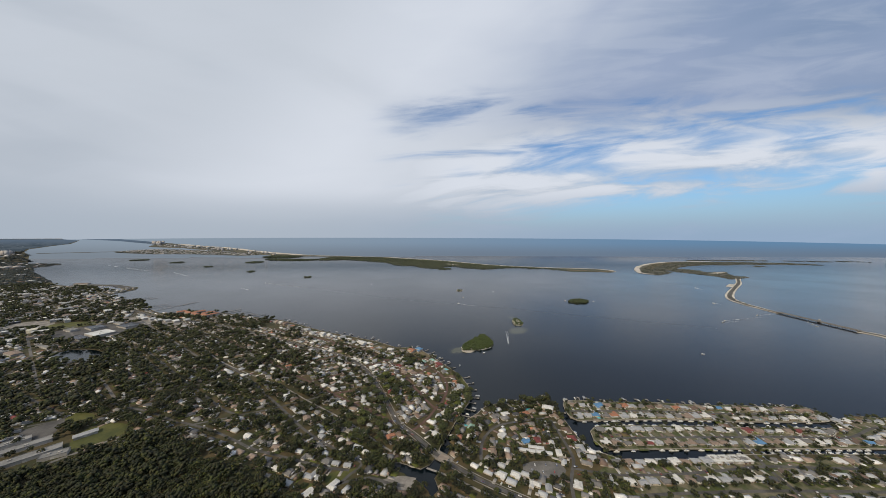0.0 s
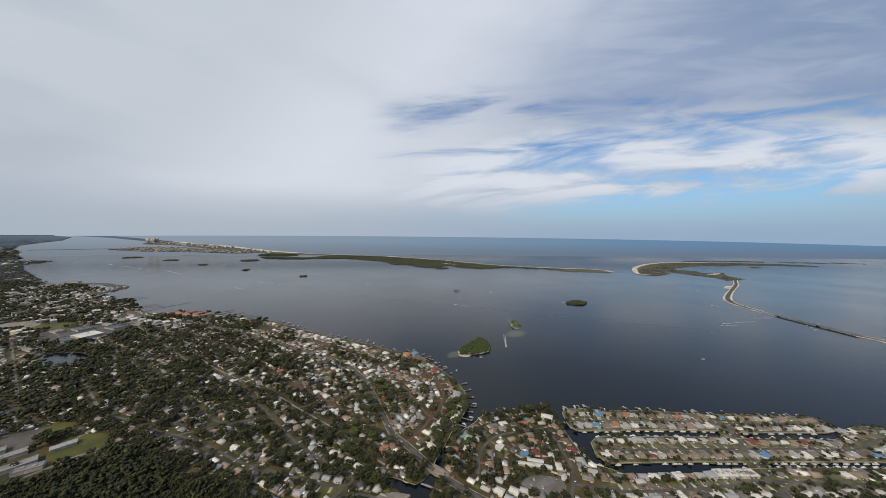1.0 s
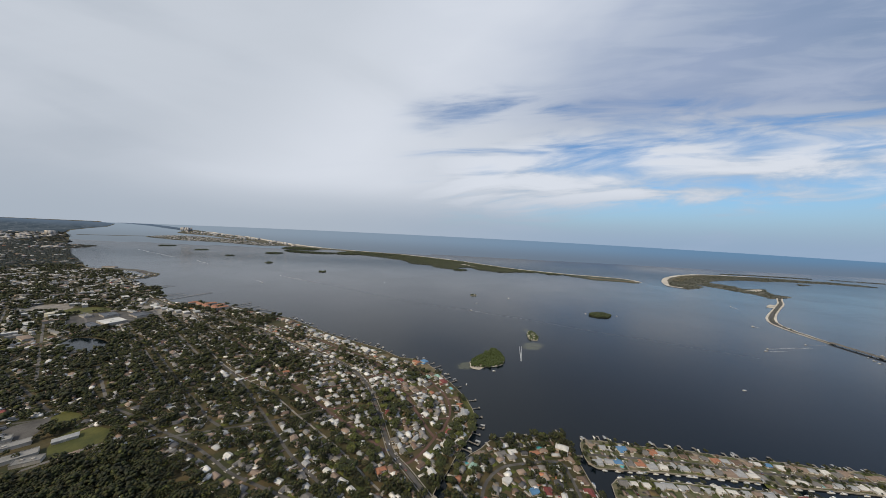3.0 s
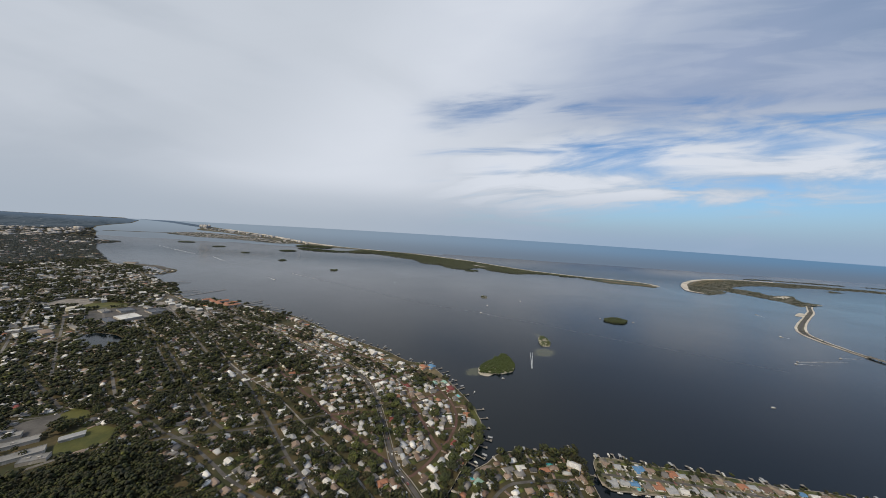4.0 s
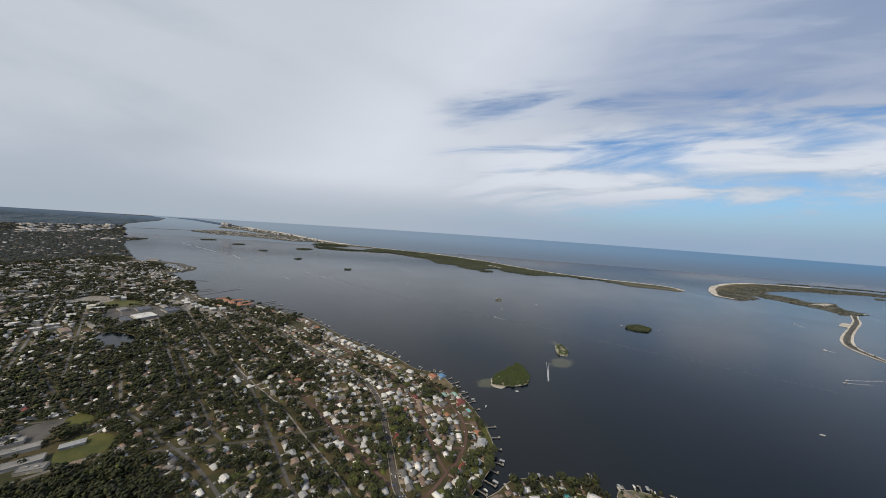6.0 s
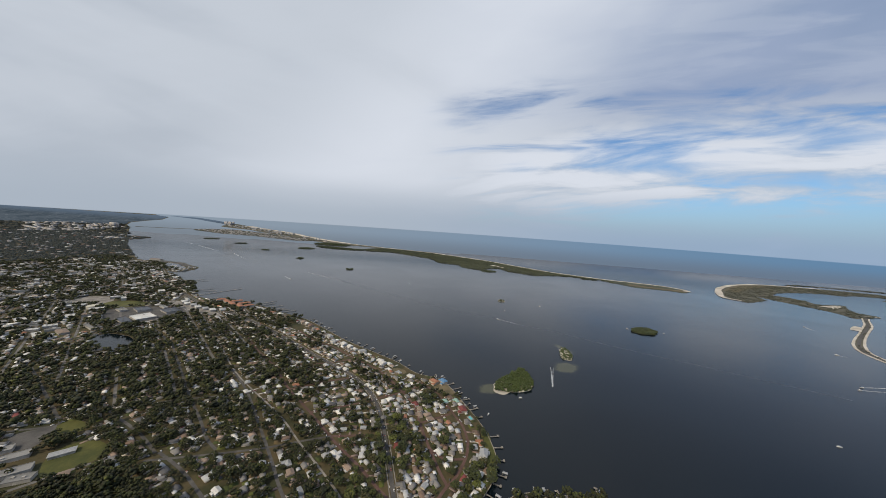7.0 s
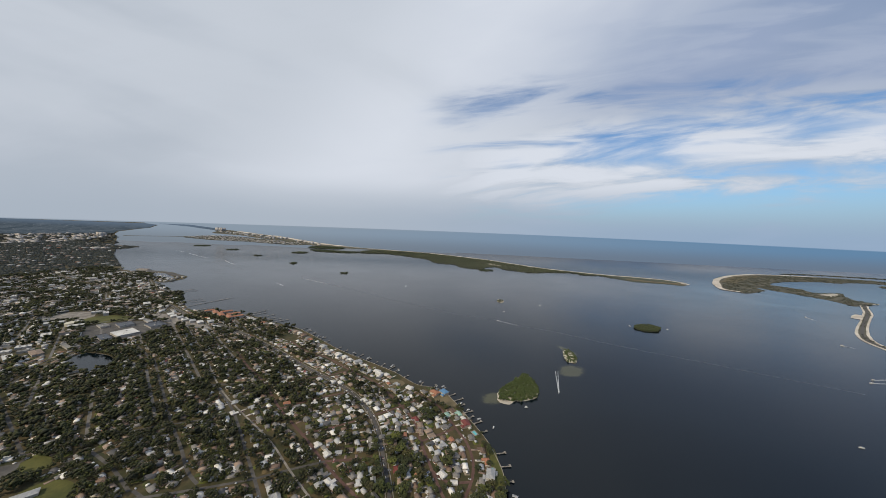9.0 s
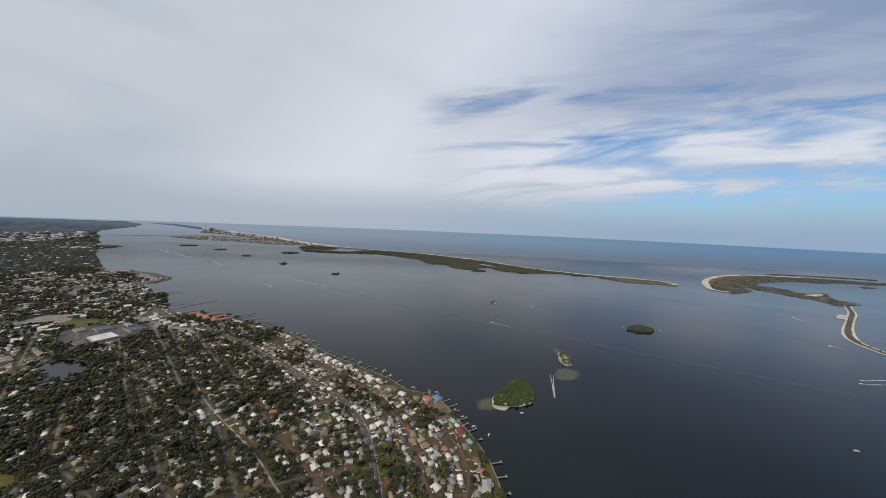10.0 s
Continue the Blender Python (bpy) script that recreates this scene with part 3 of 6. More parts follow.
for i, pts in enumerate(GREY_STREETS):
    street("road_%d" % (i + 20), pts, 4.2, ASPHALT, "quiet grey asphalt residential street", z=0.12 + 0.005 * (i % 5), verge=4.0)
street("pavement_2", [(-993, 1044), (-680, 822), (-499, 690), (-322, 590), (-243, 536), (-154, 476), (-96, 428), (-70, 408)], 2.8, CONCRETE,
       "pale concrete cycle trail running straight through the houses", kind="trail", z=0.2, verge=4)
street("pavement_3", [(-20, 378), (15, 362), (50, 340), (90, 320)], 3.0, CONCRETE, "pale footpath beside the main road", kind="trail", z=0.2)
PALE_ROAD = mottled("sun_bleached_asphalt", (0.125, 0.12, 0.115), (0.20, 0.19, 0.18), 0.05, 0.9, 0.6)
# the town's grid further off: streets in two directions
U, W = np.array((0.82, -0.57)), np.array((0.57, 0.82))
for i in range(-9, 10):
    for a, b, off in ((U, W, 78.0 * i), (W, U, 150.0 * i)):
        base = np.array((-1250.0, 900.0)) + b * off
        run = base + a * np.arange(-900, 900, 12.0)[:, None]
        ii, jj, ok = cells(run)
        clear = ok.copy()
        clear[ok] = taken[ii[ok], jj[ok]] == 0
        clear &= (run[:, 0] < -470 - 0.35 * (run[:, 1] - 500)) & (run[:, 0] > -2400)
        start = None
        for k in range(len(run) + 1):
            if k < len(run) and clear[k] and start is None:
                start = k
            elif start is not None and (k == len(run) or not clear[k]):
                if k - start > 12:
                    street("road_%d" % (60 + i % 20), run[start:k:4], 4.8, PALE_ROAD, "narrow asphalt street of the town grid", z=0.07 + 0.003 * (i % 6), verge=3.6)
                start = None

# ---------------------------------------------------------------- open ground
PALE_ASPHALT = mottled("weathered_asphalt", (0.13, 0.125, 0.118), (0.21, 0.20, 0.185), 0.05, 0.9, 0.6)
OPEN_GROUND = (
    ("lawn_1", [(-513, 408), (-545, 436), (-535, 466), (-516, 470), (-476, 456), (-483, 434), (-478, 420), (-486, 402)], LAWN, "mown green school playing field"),
    ("lawn_2", [(-600, 470), (-615, 487), (-591, 496), (-562, 481), (-577, 468)], LAWN, "small green lawn beside a parking lot"),
    ("lawn_3", [(-70, 781), (-50, 772), (-30, 742), (-40, 730), (-62, 738), (-80, 758)], DRYGRASS, "bare dry grass lot by the sea wall"),
    ("lawn_4", [(38, 640), (50, 600), (51, 565), (40, 560), (36, 585), (32, 610)], LAWN, "bright lawn strip behind the sea wall"),
    ("lawn_5", [(-190, 770), (-165, 780), (-150, 800), (-172, 815), (-198, 800)], DRYGRASS, "open yellowed yard"),
    ("lawn_6", [(-1285, 960), (-1282, 1013), (-1217, 1030), (-1140, 1020), (-1168, 985), (-1205, 945)], LAWN, "green sports field in the town"),
    ("lawn_7", [(-1372, 933), (-1429, 998), (-1380, 1038), (-1300, 1005), (-1300, 950)], CONCRETE, "sandy building ground in the town"),
    ("pavement_4", [(-640, 450), (-622, 470), (-615, 481), (-604, 474), (-592, 456), (-582, 438), (-606, 428)], ASPHALT, "dark asphalt school parking lot"),
    ("pavement_5", [(104, 375), (106, 385), (122, 391), (142, 390), (156, 386), (158, 374), (152, 365), (138, 362), (116, 366)], PALE_ASPHALT, "worn pale grey parking lot with marked bays"),
    ("pavement_6", [(-74, 358), (-50, 366), (-32, 362), (-38, 345), (-66, 344)], CONCRETE, "pale gravel clearing beside the creek"),
    ("pavement_7", [(-1115, 1085), (-870, 1015), (-880, 985), (-1125, 1040)], CONCRETE, "pale boatyard apron"),
    ("pavement_8", [(-1192, 911), (-1161, 976), (-1085, 1008), (-971, 1000), (-965, 930), (-996, 845), (-1070, 838)], ASPHALT, "asphalt yard round the warehouses"),
    ("pavement_9", [(-2170, 1765), (-2130, 1795), (-2038, 1797), (-1948, 1791), (-1840, 1745), (-1740, 1700), (-1850, 1712), (-1960, 1772), (-2060, 1762)], ASPHALT, "pale marina quay"),
    ("lawn_8", [(-150, 365), (-125, 375), (-108, 378), (-118, 360), (-140, 352)], LAWN, "corner lawn by the road"),
)
for k, (name, plan, mat, label) in enumerate(OPEN_GROUND):
    loop = curve(plan, 10, True, 0.6, k)
    tagged(sheet(name, [loop], LAND_Z + 0.05 + 0.004 * (k % 4), 40, mat, depth=0.05), label, "ground", kind="structure")
    hit = inside(loop, cells_at).reshape(taken.shape)
    taken[hit & (taken == 0)] = 3

# grass and pale sand, lightened further for the sun on the canal side
YARD = mottled("sunlit_canal_yards", (0.060, 0.080, 0.022), (0.19, 0.165, 0.11), 0.06, 0.95, 0.3)
for k, loop in enumerate((NORTH, SOUTH, curve([(222, 330), (222, 388), (400, 396), (700, 396), (850, 390), (850, 330)], 20, True, 0.5))):
    tagged(sheet("lawn_%d" % (10 + k), [loop], LAND_Z + 0.012, 60, YARD, depth=0.05), "patchy lawns and sandy yards beside the canals", "ground", kind="structure")

# ---------------------------------------------------------------- houses
ROOFS = {
    "w": ((0.74, 0.73, 0.70), "white"), "g": ((0.20, 0.192, 0.183), "grey shingle"), "l": ((0.42, 0.43, 0.44), "pale grey metal"),
    "o": ((0.42, 0.19, 0.11), "orange tile"), "r": ((0.22, 0.055, 0.05), "dark red metal"), "b": ((0.17, 0.115, 0.085), "brown shingle"),
    "t": ((0.30, 0.225, 0.175), "tan shingle"), "u": ((0.12, 0.28, 0.50), "blue metal"), "m": ((0.36, 0.56, 0.48), "mint green metal"),
    "d": ((0.085, 0.085, 0.09), "charcoal shingle")}
# mixed wall paints, darkened in part for walls mostly in shade
WALL_PAINT = choice("shade_toned_stucco", [(0.62, 0.60, 0.55), (0.50, 0.44, 0.36), (0.40, 0.39, 0.37), (0.66, 0.65, 0.63), (0.36, 0.30, 0.25)], 0.9)
GLASS = material("window_glass", 0.12)[0]
GLASS.node_tree.nodes["Principled BSDF"].inputs["Base Color"].default_value = (0.03, 0.04, 0.05, 1)
DOOR = choice("painted_door", [(0.30, 0.28, 0.25), (0.15, 0.10, 0.07), (0.55, 0.53, 0.5)], 0.6)
ROOF_MATS = {k: mottled("roof_" + v[1].replace(" ", "_"), tuple(c * 0.78 for c in v[0]), v[0], 0.35, 0.75 if k not in "lmu" else 0.5, 3.0, 0.03)
             for k, v in ROOFS.items()}

# plan of each shape: blocks of (x0, x1, y0, y1, wall height, roof rise, gable)
SHAPES = (
    ((-8, 8, -5.5, 5.5, 3.0, 2.0, 0.5), (1.5, 7.5, -8.0, -5.0, 2.6, 0.5, 1.0)),
    ((-7, 7, -5, 5, 3.0, 2.4, 1.0), (-3, 3, -8, -4.5, 2.6, 1.0, 0.3)),
    ((-8.5, 8.5, -4.5, 4.5, 3.0, 2.1, 0.2), (-8.2, -1.5, -10, -2, 2.9, 1.9, 0.9)),
    ((-6.5, 5.5, -4.5, 4.5, 2.9, 1.7, 1.0),),
    ((-9.5, 9.5, -6.5, 6.5, 5.8, 2.6, 0.35), (2, 9.2, -12, -5, 3.2, 2.0, 0.2), (-9.2, -3, 5, 10, 3.0, 1.6, 0.1)),
    ((-9, 9, -4, 4, 3.0, 2.0, 0.0), (-9.3, -2.5, -9.5, -2, 2.9, 1.8, 0.2), (3, 9.2, 2, 9, 2.9, 1.7, 0.2), (-8, 1, 4.2, 8.5, 2.5, 0.5, 0.0)),
)


def house_meshes(k):
    walls, roof = bmesh.new(), bmesh.new()
    for x0, x1, y0, y1, h, rise, gable in SHAPES[k]:
        slab(walls, x0, x1, y0, y1, -0.3, h - 0.21)
        if gable > 0.5:
            # gable walls close the roof's ends, just inside its slopes
            along = (x1 - x0) >= (y1 - y0)
            for end in (0, 1):
                if along:
                    x = (x0 + 0.02, x1 - 0.02)[end]
                    tri = [(x, y0, h - 0.2), (x, y1, h - 0.2), (x, (y0 + y1) / 2, h + rise * 0.86)]
                else:
                    y = (y0 + 0.02, y1 - 0.02)[end]
                    tri = [(x0, y, h - 0.2), (x1, y, h - 0.2), ((x0 + x1) / 2, y, h + rise * 0.86)]
                walls.faces.new([walls.verts.new(p) for p in tri])
        hip(roof, x0, x1, y0, y1, h, rise, 0.7, gable)
    return walls, roof


house_cache = {}
HOUSES = []


def build_house(k, colour):
    root = new("house")
    walls, roof = house_meshes(k)
    x0, x1, y0, y1, h = SHAPES[k][0][:5]
    part("wall", walls, WALL_PAINT, root)
    part("roof", roof, ROOF_MATS[colour], root, ROOFS[colour][1] + " roof")
    front = min(b[2] for b in SHAPES[k])
    part("door", box(x1 - 4.4, x1 - 3.3, y0 - 0.06, y0 + 0.05, 0, 2.1), DOOR, root)
    part("garage_door", box(SHAPES[k][-1][0] + 0.8, SHAPES[k][-1][0] + 4.4, front - 0.06, front + 0.05, 0, 2.2), DOOR, root)
    for x in (x1 - 7.0, x1 - 2.2):
        part("window", box(x - 0.8, x + 0.8, y0 - 0.05, y0 + 0.06, 0.9, 2.1), GLASS, root)
    for x in (x0 + 2.5, x1 - 3.0):
        part("window", box(x - 0.9, x + 0.9, y1 - 0.06, y1 + 0.05, 0.9, 2.1), GLASS, root)
    storey = "two-storey" if k == 4 else "single-storey"
    return tagged(root, "%s stucco house with a %s roof among trees" % (storey, ROOFS[colour][1]), "house", "houses of the suburb")


def nearest_turn(x, y):
    """The turn that faces a house's front to the nearest street."""
    best = (1e9, 0.0)
    p = np.array((x, y))
    for line, _ in STREETS:
        d = np.linalg.norm(line - p, axis=1)
        i = int(d.argmin())
        if d[i] < best[0]:
            v = line[i] - p
            a, b = line[max(i - 1, 0)], line[min(i + 1, len(line) - 1)]
            run = b - a
            normal = np.array((-run[1], run[0])) / (np.linalg.norm(run) + 1e-9)
            if normal @ v < 0:
                normal = -normal
            best = (d[i], math.atan2(normal[1], normal[0]) + math.pi / 2)
    return best[1]


def house(x, y, colour, k=None, turn=None, size=0.74):
    k = int(rng.choice([0, 1, 2, 3], p=[0.32, 0.24, 0.3, 0.14])) if k is None else k
    turn = nearest_turn(x, y) + rng.normal(0, 0.04) if turn is None else turn
    m = Matrix.Translation((x, y, LAND_Z)) @ Matrix.Rotation(turn, 4, "Z")
    if (k, colour) not in house_cache:
        ob = house_cache[(k, colour)] = build_house(k, colour)
        ob.matrix_basis = m
    else:
        ob = copy_thing(house_cache[(k, colour)], m)
    ob.scale = (size * rng.uniform(0.94, 1.06), size * rng.uniform(0.94, 1.06), 0.5 + size / 2)
    reach = (11.5 if k == 4 else 7.6 if k == 3 else 9.0) * size
    stamp(x, y, reach, 2)
    HOUSES.append((x, y, turn, k))
    return ob


POINT_HOUSES = [(-80, 773, "o"), (-61, 779, "u"), (-103, 774, "g"), (-131, 765, "g"), (-110, 709, "w"), (-100, 722, "w"), (-80, 717, "w"), (-122, 702, "g"),
                (-98, 682, "r"), (-87, 668, "t"), (-133, 686, "l"), (-159, 672, "w"), (-61, 691, "w"), (-70, 704, "g"), (-23, 714, "m"), (-45, 706, "m"), (-14, 701, "w"),
                (-9, 686, "r"), (-45, 672, "g"), (-63, 645, "t"), (-82, 650, "t"), (-107, 638, "o"), (-131, 633, "g")]
POINT_HOUSES_2 = [(-144, 648, "w"), (-142, 624, "g"), (-118, 615, "t"), (3, 654, "g"), (-29, 642, "o"), (-23, 628, "w"), (-42, 626, "l"), (-58, 614, "w"),
                  (22, 627, "b"), (29, 605, "o"), (34, 580, "l"), (-33, 570, "w"), (-16, 559, "w"), (-66, 562, "o"), (-46, 595, "g"), (-19, 607, "g"),
                  (-210, 575, "w"), (-194, 580, "l"), (-180, 588, "b"), (-165, 592, "l"), (-150, 602, "g")]
INLAND_HOUSES = [(-234, 590, "w"), (-270, 580, "w"), (-253, 572, "w"), (-286, 643, "g"), (-270, 626, "g"), (-328, 618, "g"), (-351, 680, "o"), (-322, 650, "w"),
                 (-302, 690, "w"), (-320, 718, "w"), (-286, 702, "w"), (-209, 620, "g"), (-234, 645, "g"), (-220, 660, "w"), (-198, 537, "g"), (-182, 528, "w"),
                 (-134, 557, "l"), (-124, 540, "l"), (-98, 566, "r"), (-152, 562, "g"), (-211, 720, "w"), (-195, 712, "w"), (-162, 711, "l"), (-205, 735, "g"),
                 (-224, 681, "w"), (-238, 692, "w"), (-203, 683, "w")]
SHORE_HOUSES = [(-635, 1056, "w"), (-590, 1030, "r"), (-478, 954, "w"), (-461, 969, "w"), (-395, 910, "l"), (-361, 903, "w"), (-294, 873, "l"), (-308, 856, "l"),
                (-220, 826, "w"), (-194, 800, "w"), (-248, 838, "l"), (-306, 770, "w"), (-288, 772, "w"), (-479, 830, "w"), (-470, 785, "w"), (-437, 745, "w"),
                (-458, 728, "g"), (-480, 861, "w"), (-406, 747, "w"), (-521, 915, "o"), (-432, 680, "w"), (-410, 676, "w"), (-446, 662, "l"), (-402, 655, "l"),
                (-367, 645, "l"), (-423, 632, "w"), (-512, 795, "g"), (-500, 812, "g"), (-185, 790, "o"), (-167, 793, "l")]
CREEK_HOUSES = [(-196, 405, "w"), (-180, 397, "g"), (-173, 415, "g"), (-189, 421, "t"), (-152, 388, "g"), (-138, 384, "l"), (-122, 381, "l"), (-104, 403, "w"),
                (-119, 414, "w"), (-132, 421, "t"), (-145, 428, "w"), (-156, 435, "t"), (-166, 442, "l"), (-178, 437, "l"), (-192, 459, "l"), (-163, 457, "t"),
                (-221, 483, "t"), (-234, 496, "l"), (-287, 437, "w"), (-262, 427, "g"), (-247, 420, "g"), (-233, 414, "t"), (-235, 451, "g"), (-215, 438, "g"), (-203, 426, "t")]
CREEK_HOUSES_2 = [(-211, 375, "w"), (-226, 382, "d"), (-193, 368, "g"), (-165, 362, "l"), (-150, 359, "l"), (-130, 350, "w"), (-155, 338, "w"), (-77, 439, "o"),
                  (-89, 445, "g"), (-101, 453, "t"), (-113, 463, "l"), (-114, 518, "g"), (-69, 497, "g"), (-54, 476, "g"), (-41, 505, "l"), (-10, 443, "w"),
                  (-191, 521, "l"), (-205, 530, "g"), (-25, 452, "b"), (5, 500, "w"), (20, 520, "l"), (30, 540, "w")]
BAY_HOUSES = [(45, 460, "m"), (41, 437, "w"), (55, 484, "t"), (88, 490, "g"), (105, 496, "w"), (138, 497, "o"), (122, 495, "d"), (153, 504, "t"), (181, 510, "w"),
              (187, 490, "t"), (89, 440, "w"), (121, 427, "u"), (138, 430, "r"), (155, 442, "d"), (157, 422, "w"), (160, 404, "w"), (71, 406, "t"),
              (74, 366, "w"), (92, 366, "w"), (112, 352, "w"), (126, 346, "l"), (191, 472, "t"), (192, 453, "b"), (193, 434, "r"), (196, 414, "l"), (201, 396, "l"),
              (163, 350, "w"), (185, 352, "g"), (204, 354, "l")]
BIG = {(-80, 773), (-61, 779), (-9, 686), (34, 580), (-395, 910), (-361, 903), (-294, 873), (-220, 826), (181, 510)}
for spots in (POINT_HOUSES, POINT_HOUSES_2, INLAND_HOUSES, SHORE_HOUSES, CREEK_HOUSES, CREEK_HOUSES_2, BAY_HOUSES):
    for x, y, colour in spots:
        crowded = any((hx - x) ** 2 + (hy - y) ** 2 < 17**2 for hx, hy, _, _ in HOUSES[-40:])
        house(x, y, colour, 4 if (x, y) in BIG else 3 if crowded else None, size=0.9 if (x, y) in BIG else 0.76)


def shore_row(points, spacing, inland):
    """Larger houses in a row behind a sea wall with the water on its left."""
    line = curve(points, 6)
    run = np.concatenate([[0], np.cumsum(np.linalg.norm(np.diff(line, axis=0), axis=1))])
    s = spacing / 2
    while s < run[-1] - 4:
        i = int(np.searchsorted(run, s))
        d = line[min(i + 1, len(line) - 1)] - line[i - 1]
        turn = math.atan2(d[1], d[0])
        x, y = line[i] + np.array((math.sin(turn), -math.cos(turn))) * (inland + rng.uniform(-2.5, 2.5))
        if free(x, y, 7.0):
            k = int(rng.choice([0, 2, 4, 5], p=[0.3, 0.35, 0.15, 0.2]))
            house(x, y, str(rng.choice(list("wwwlggtbo"))), k, turn + rng.normal(0, 0.08), rng.uniform(0.74, 0.92))
        s += spacing * rng.uniform(0.85, 1.25)


shore_row(MARINA_SHORE[19:] + TOWN_SHORE[1:11], 19, 24)
shore_row(TOWN_SHORE[10:21], 21, 20)


def house_row(x0, y0, x1, y1, colours, turn):
    """A canal-side row, one roof colour a letter."""
    colours = colours.replace("d", "w", 1).replace("b", "l", 1)
    n = max(2, round(math.hypot(x1 - x0, y1 - y0) / 13.8))
    for i in range(n):
        c, u = colours[(i * 5 // 4) % len(colours)], i / (n - 1)
        c = {"u": "l", "o": "t", "r": "w"}.get(c, c) if i >= len(colours) else {"d": "w", "g": "l"}.get(c, c) if i % 3 == 1 else c
        wooded = x0 + (x1 - x0) * u > 440 and y0 < 400
        if c != "-" and not (wooded and rng.random() < 0.5):
            house(x0 + (x1 - x0) * u + rng.normal(0, 0.8), y0 + (y1 - y0) * u + rng.normal(0, 0.8), c, int(rng.choice([0, 1, 2, 2, 3, 5])), turn + rng.normal(0, 0.05), rng.uniform(0.62, 0.80))


house_row(232, 524, 625, 509, "tgwudtgobwgbtgtolb", 0)
house_row(226, 492, 436, 492, "lgugbolwgd", math.pi)
house_row(480, 486, 622, 487, "wdgtlgb", math.pi)
house_row(242, 456, 428, 458, "gdwltgbgl", 0)
house_row(470, 454, 590, 452, "rtlwgt", 0)
house_row(236, 425, 420, 425, "wtgtorbtt", math.pi)
house_row(445, 427, 760, 427, "luttdbwgdlwtgb", math.pi)
house_row(230, 389, 400, 392, "gtbdlgwt", 0)
house_row(440, 394, 800, 392, "glddtgbwtlgwtgd", 0)
house_row(228, 355, 405, 360, "wlbgdwtd", math.pi)
house_row(440, 362, 800, 357, "dgwbtgdlgtblg", math.pi)
house_row(640, 480, 770, 476, "lwtgo", 0.3)
# ---------------------------------------------------------------- larger buildings
WHITE_ROOF = mottled("white_membrane_roof", (0.60, 0.60, 0.58), (0.74, 0.74, 0.72), 0.04, 0.7, 0.5)
GREY_ROOF = mottled("grey_gravel_roof", (0.20, 0.20, 0.195), (0.30, 0.295, 0.285), 0.05, 0.9, 0.6)
DARK_ROOF = mottled("solar_panel_roof", (0.028, 0.032, 0.045), (0.05, 0.055, 0.07), 0.05, 0.35, 0.4)
CREAM = mottled("cream_tank_paint", (0.55, 0.52, 0.42), (0.66, 0.63, 0.52), 0.1, 0.6, 0.8)
STUCCO = mottled("grey_stucco", (0.36, 0.34, 0.31), (0.52, 0.50, 0.46), 0.1, 0.9, 0.8)
TERRACOTTA = ROOF_MATS["o"]


def hall(name, x, y, w, d, h, turn, roof_mat, label, category="building", pitched=0.0, group=""):
    """A large low building: walls, roof with parapet or ridge, doors and roof units."""
    root = new(name)
    root.matrix_basis = Matrix.Translation((x, y, LAND_Z)) @ Matrix.Rotation(turn, 4, "Z")
    part("wall", box(-w / 2, w / 2, -d / 2, d / 2, -0.3, h - 0.21), STUCCO, root)
    if pitched:
        part("roof", hip(bmesh.new(), -w / 2, w / 2, -d / 2, d / 2, h, pitched, 0.8, 1.0 if w > d * 3 else 0.2), roof_mat, root)
    else:
        bm = box(-w / 2 - 0.2, w / 2 + 0.2, -d / 2 - 0.2, d / 2 + 0.2, h - 0.21, h)
        for b in ((-w / 2 - 0.2, w / 2 + 0.2, -d / 2 - 0.2, -d / 2 + 0.3), (-w / 2 - 0.2, w / 2 + 0.2, d / 2 - 0.3, d / 2 + 0.2),
                  (-w / 2 - 0.2, -w / 2 + 0.3, -d / 2 + 0.3, d / 2 - 0.3), (w / 2 - 0.3, w / 2 + 0.2, -d / 2 + 0.3, d / 2 - 0.3)):
            slab(bm, *b, h, h + 0.6)
        part("roof", bm, roof_mat, root)
        for k in range(2):
            ux, uy = (k - 0.5) * w * 0.4, d * 0.12 * (-1) ** k
            part("roof_unit", box(ux - 1.6, ux + 1.6, uy - 1.2, uy + 1.2, h, h + 1.5), STUCCO, root)
    part("door", box(-1.6, 1.6, -d / 2 - 0.06, -d / 2 + 0.05, 0, 2.6), DOOR, root)
    tagged(root, label, category, group)
    for u in np.linspace(-w / 2, w / 2, max(2, int(w / 6))):
        for v in np.linspace(-d / 2, d / 2, max(2, int(d / 6))):
            stamp(x + u * math.cos(turn) - v * math.sin(turn), y + u * math.sin(turn) + v * math.cos(turn), 5, 2)
    return root


TOWN = math.atan2(-0.57, 0.82)
UP = math.atan2(0.82, 0.57)
hall("warehouse", -1024, 897, 56, 48, 6, -0.36, WHITE_ROOF, "broad low warehouse with a bright white roof")
hall("warehouse", -1040, 857, 56, 22, 5, -0.36, DARK_ROOF, "warehouse wing roofed with dark solar panels")
hall("warehouse", -1105, 955, 48, 34, 5.5, -0.42, DARK_ROOF, "long warehouse roofed with dark solar panels")
hall("warehouse", -1022, 978, 54, 40, 5, -0.36, DARK_ROOF, "dark flat-roofed warehouse beside the yard")
hall("warehouse", -1152, 930, 40, 20, 5, -0.36, GREY_ROOF, "grey flat-roofed workshop beside the yard")
hall("warehouse", -1078, 1000, 40, 12, 5, -0.36, ROOF_MATS["l"], "pale metal-roofed workshop beside the yard")
hall("warehouse", -1049, 793, 55, 22, 5, -0.30, GREY_ROOF, "long grey-roofed shed north of the pond")
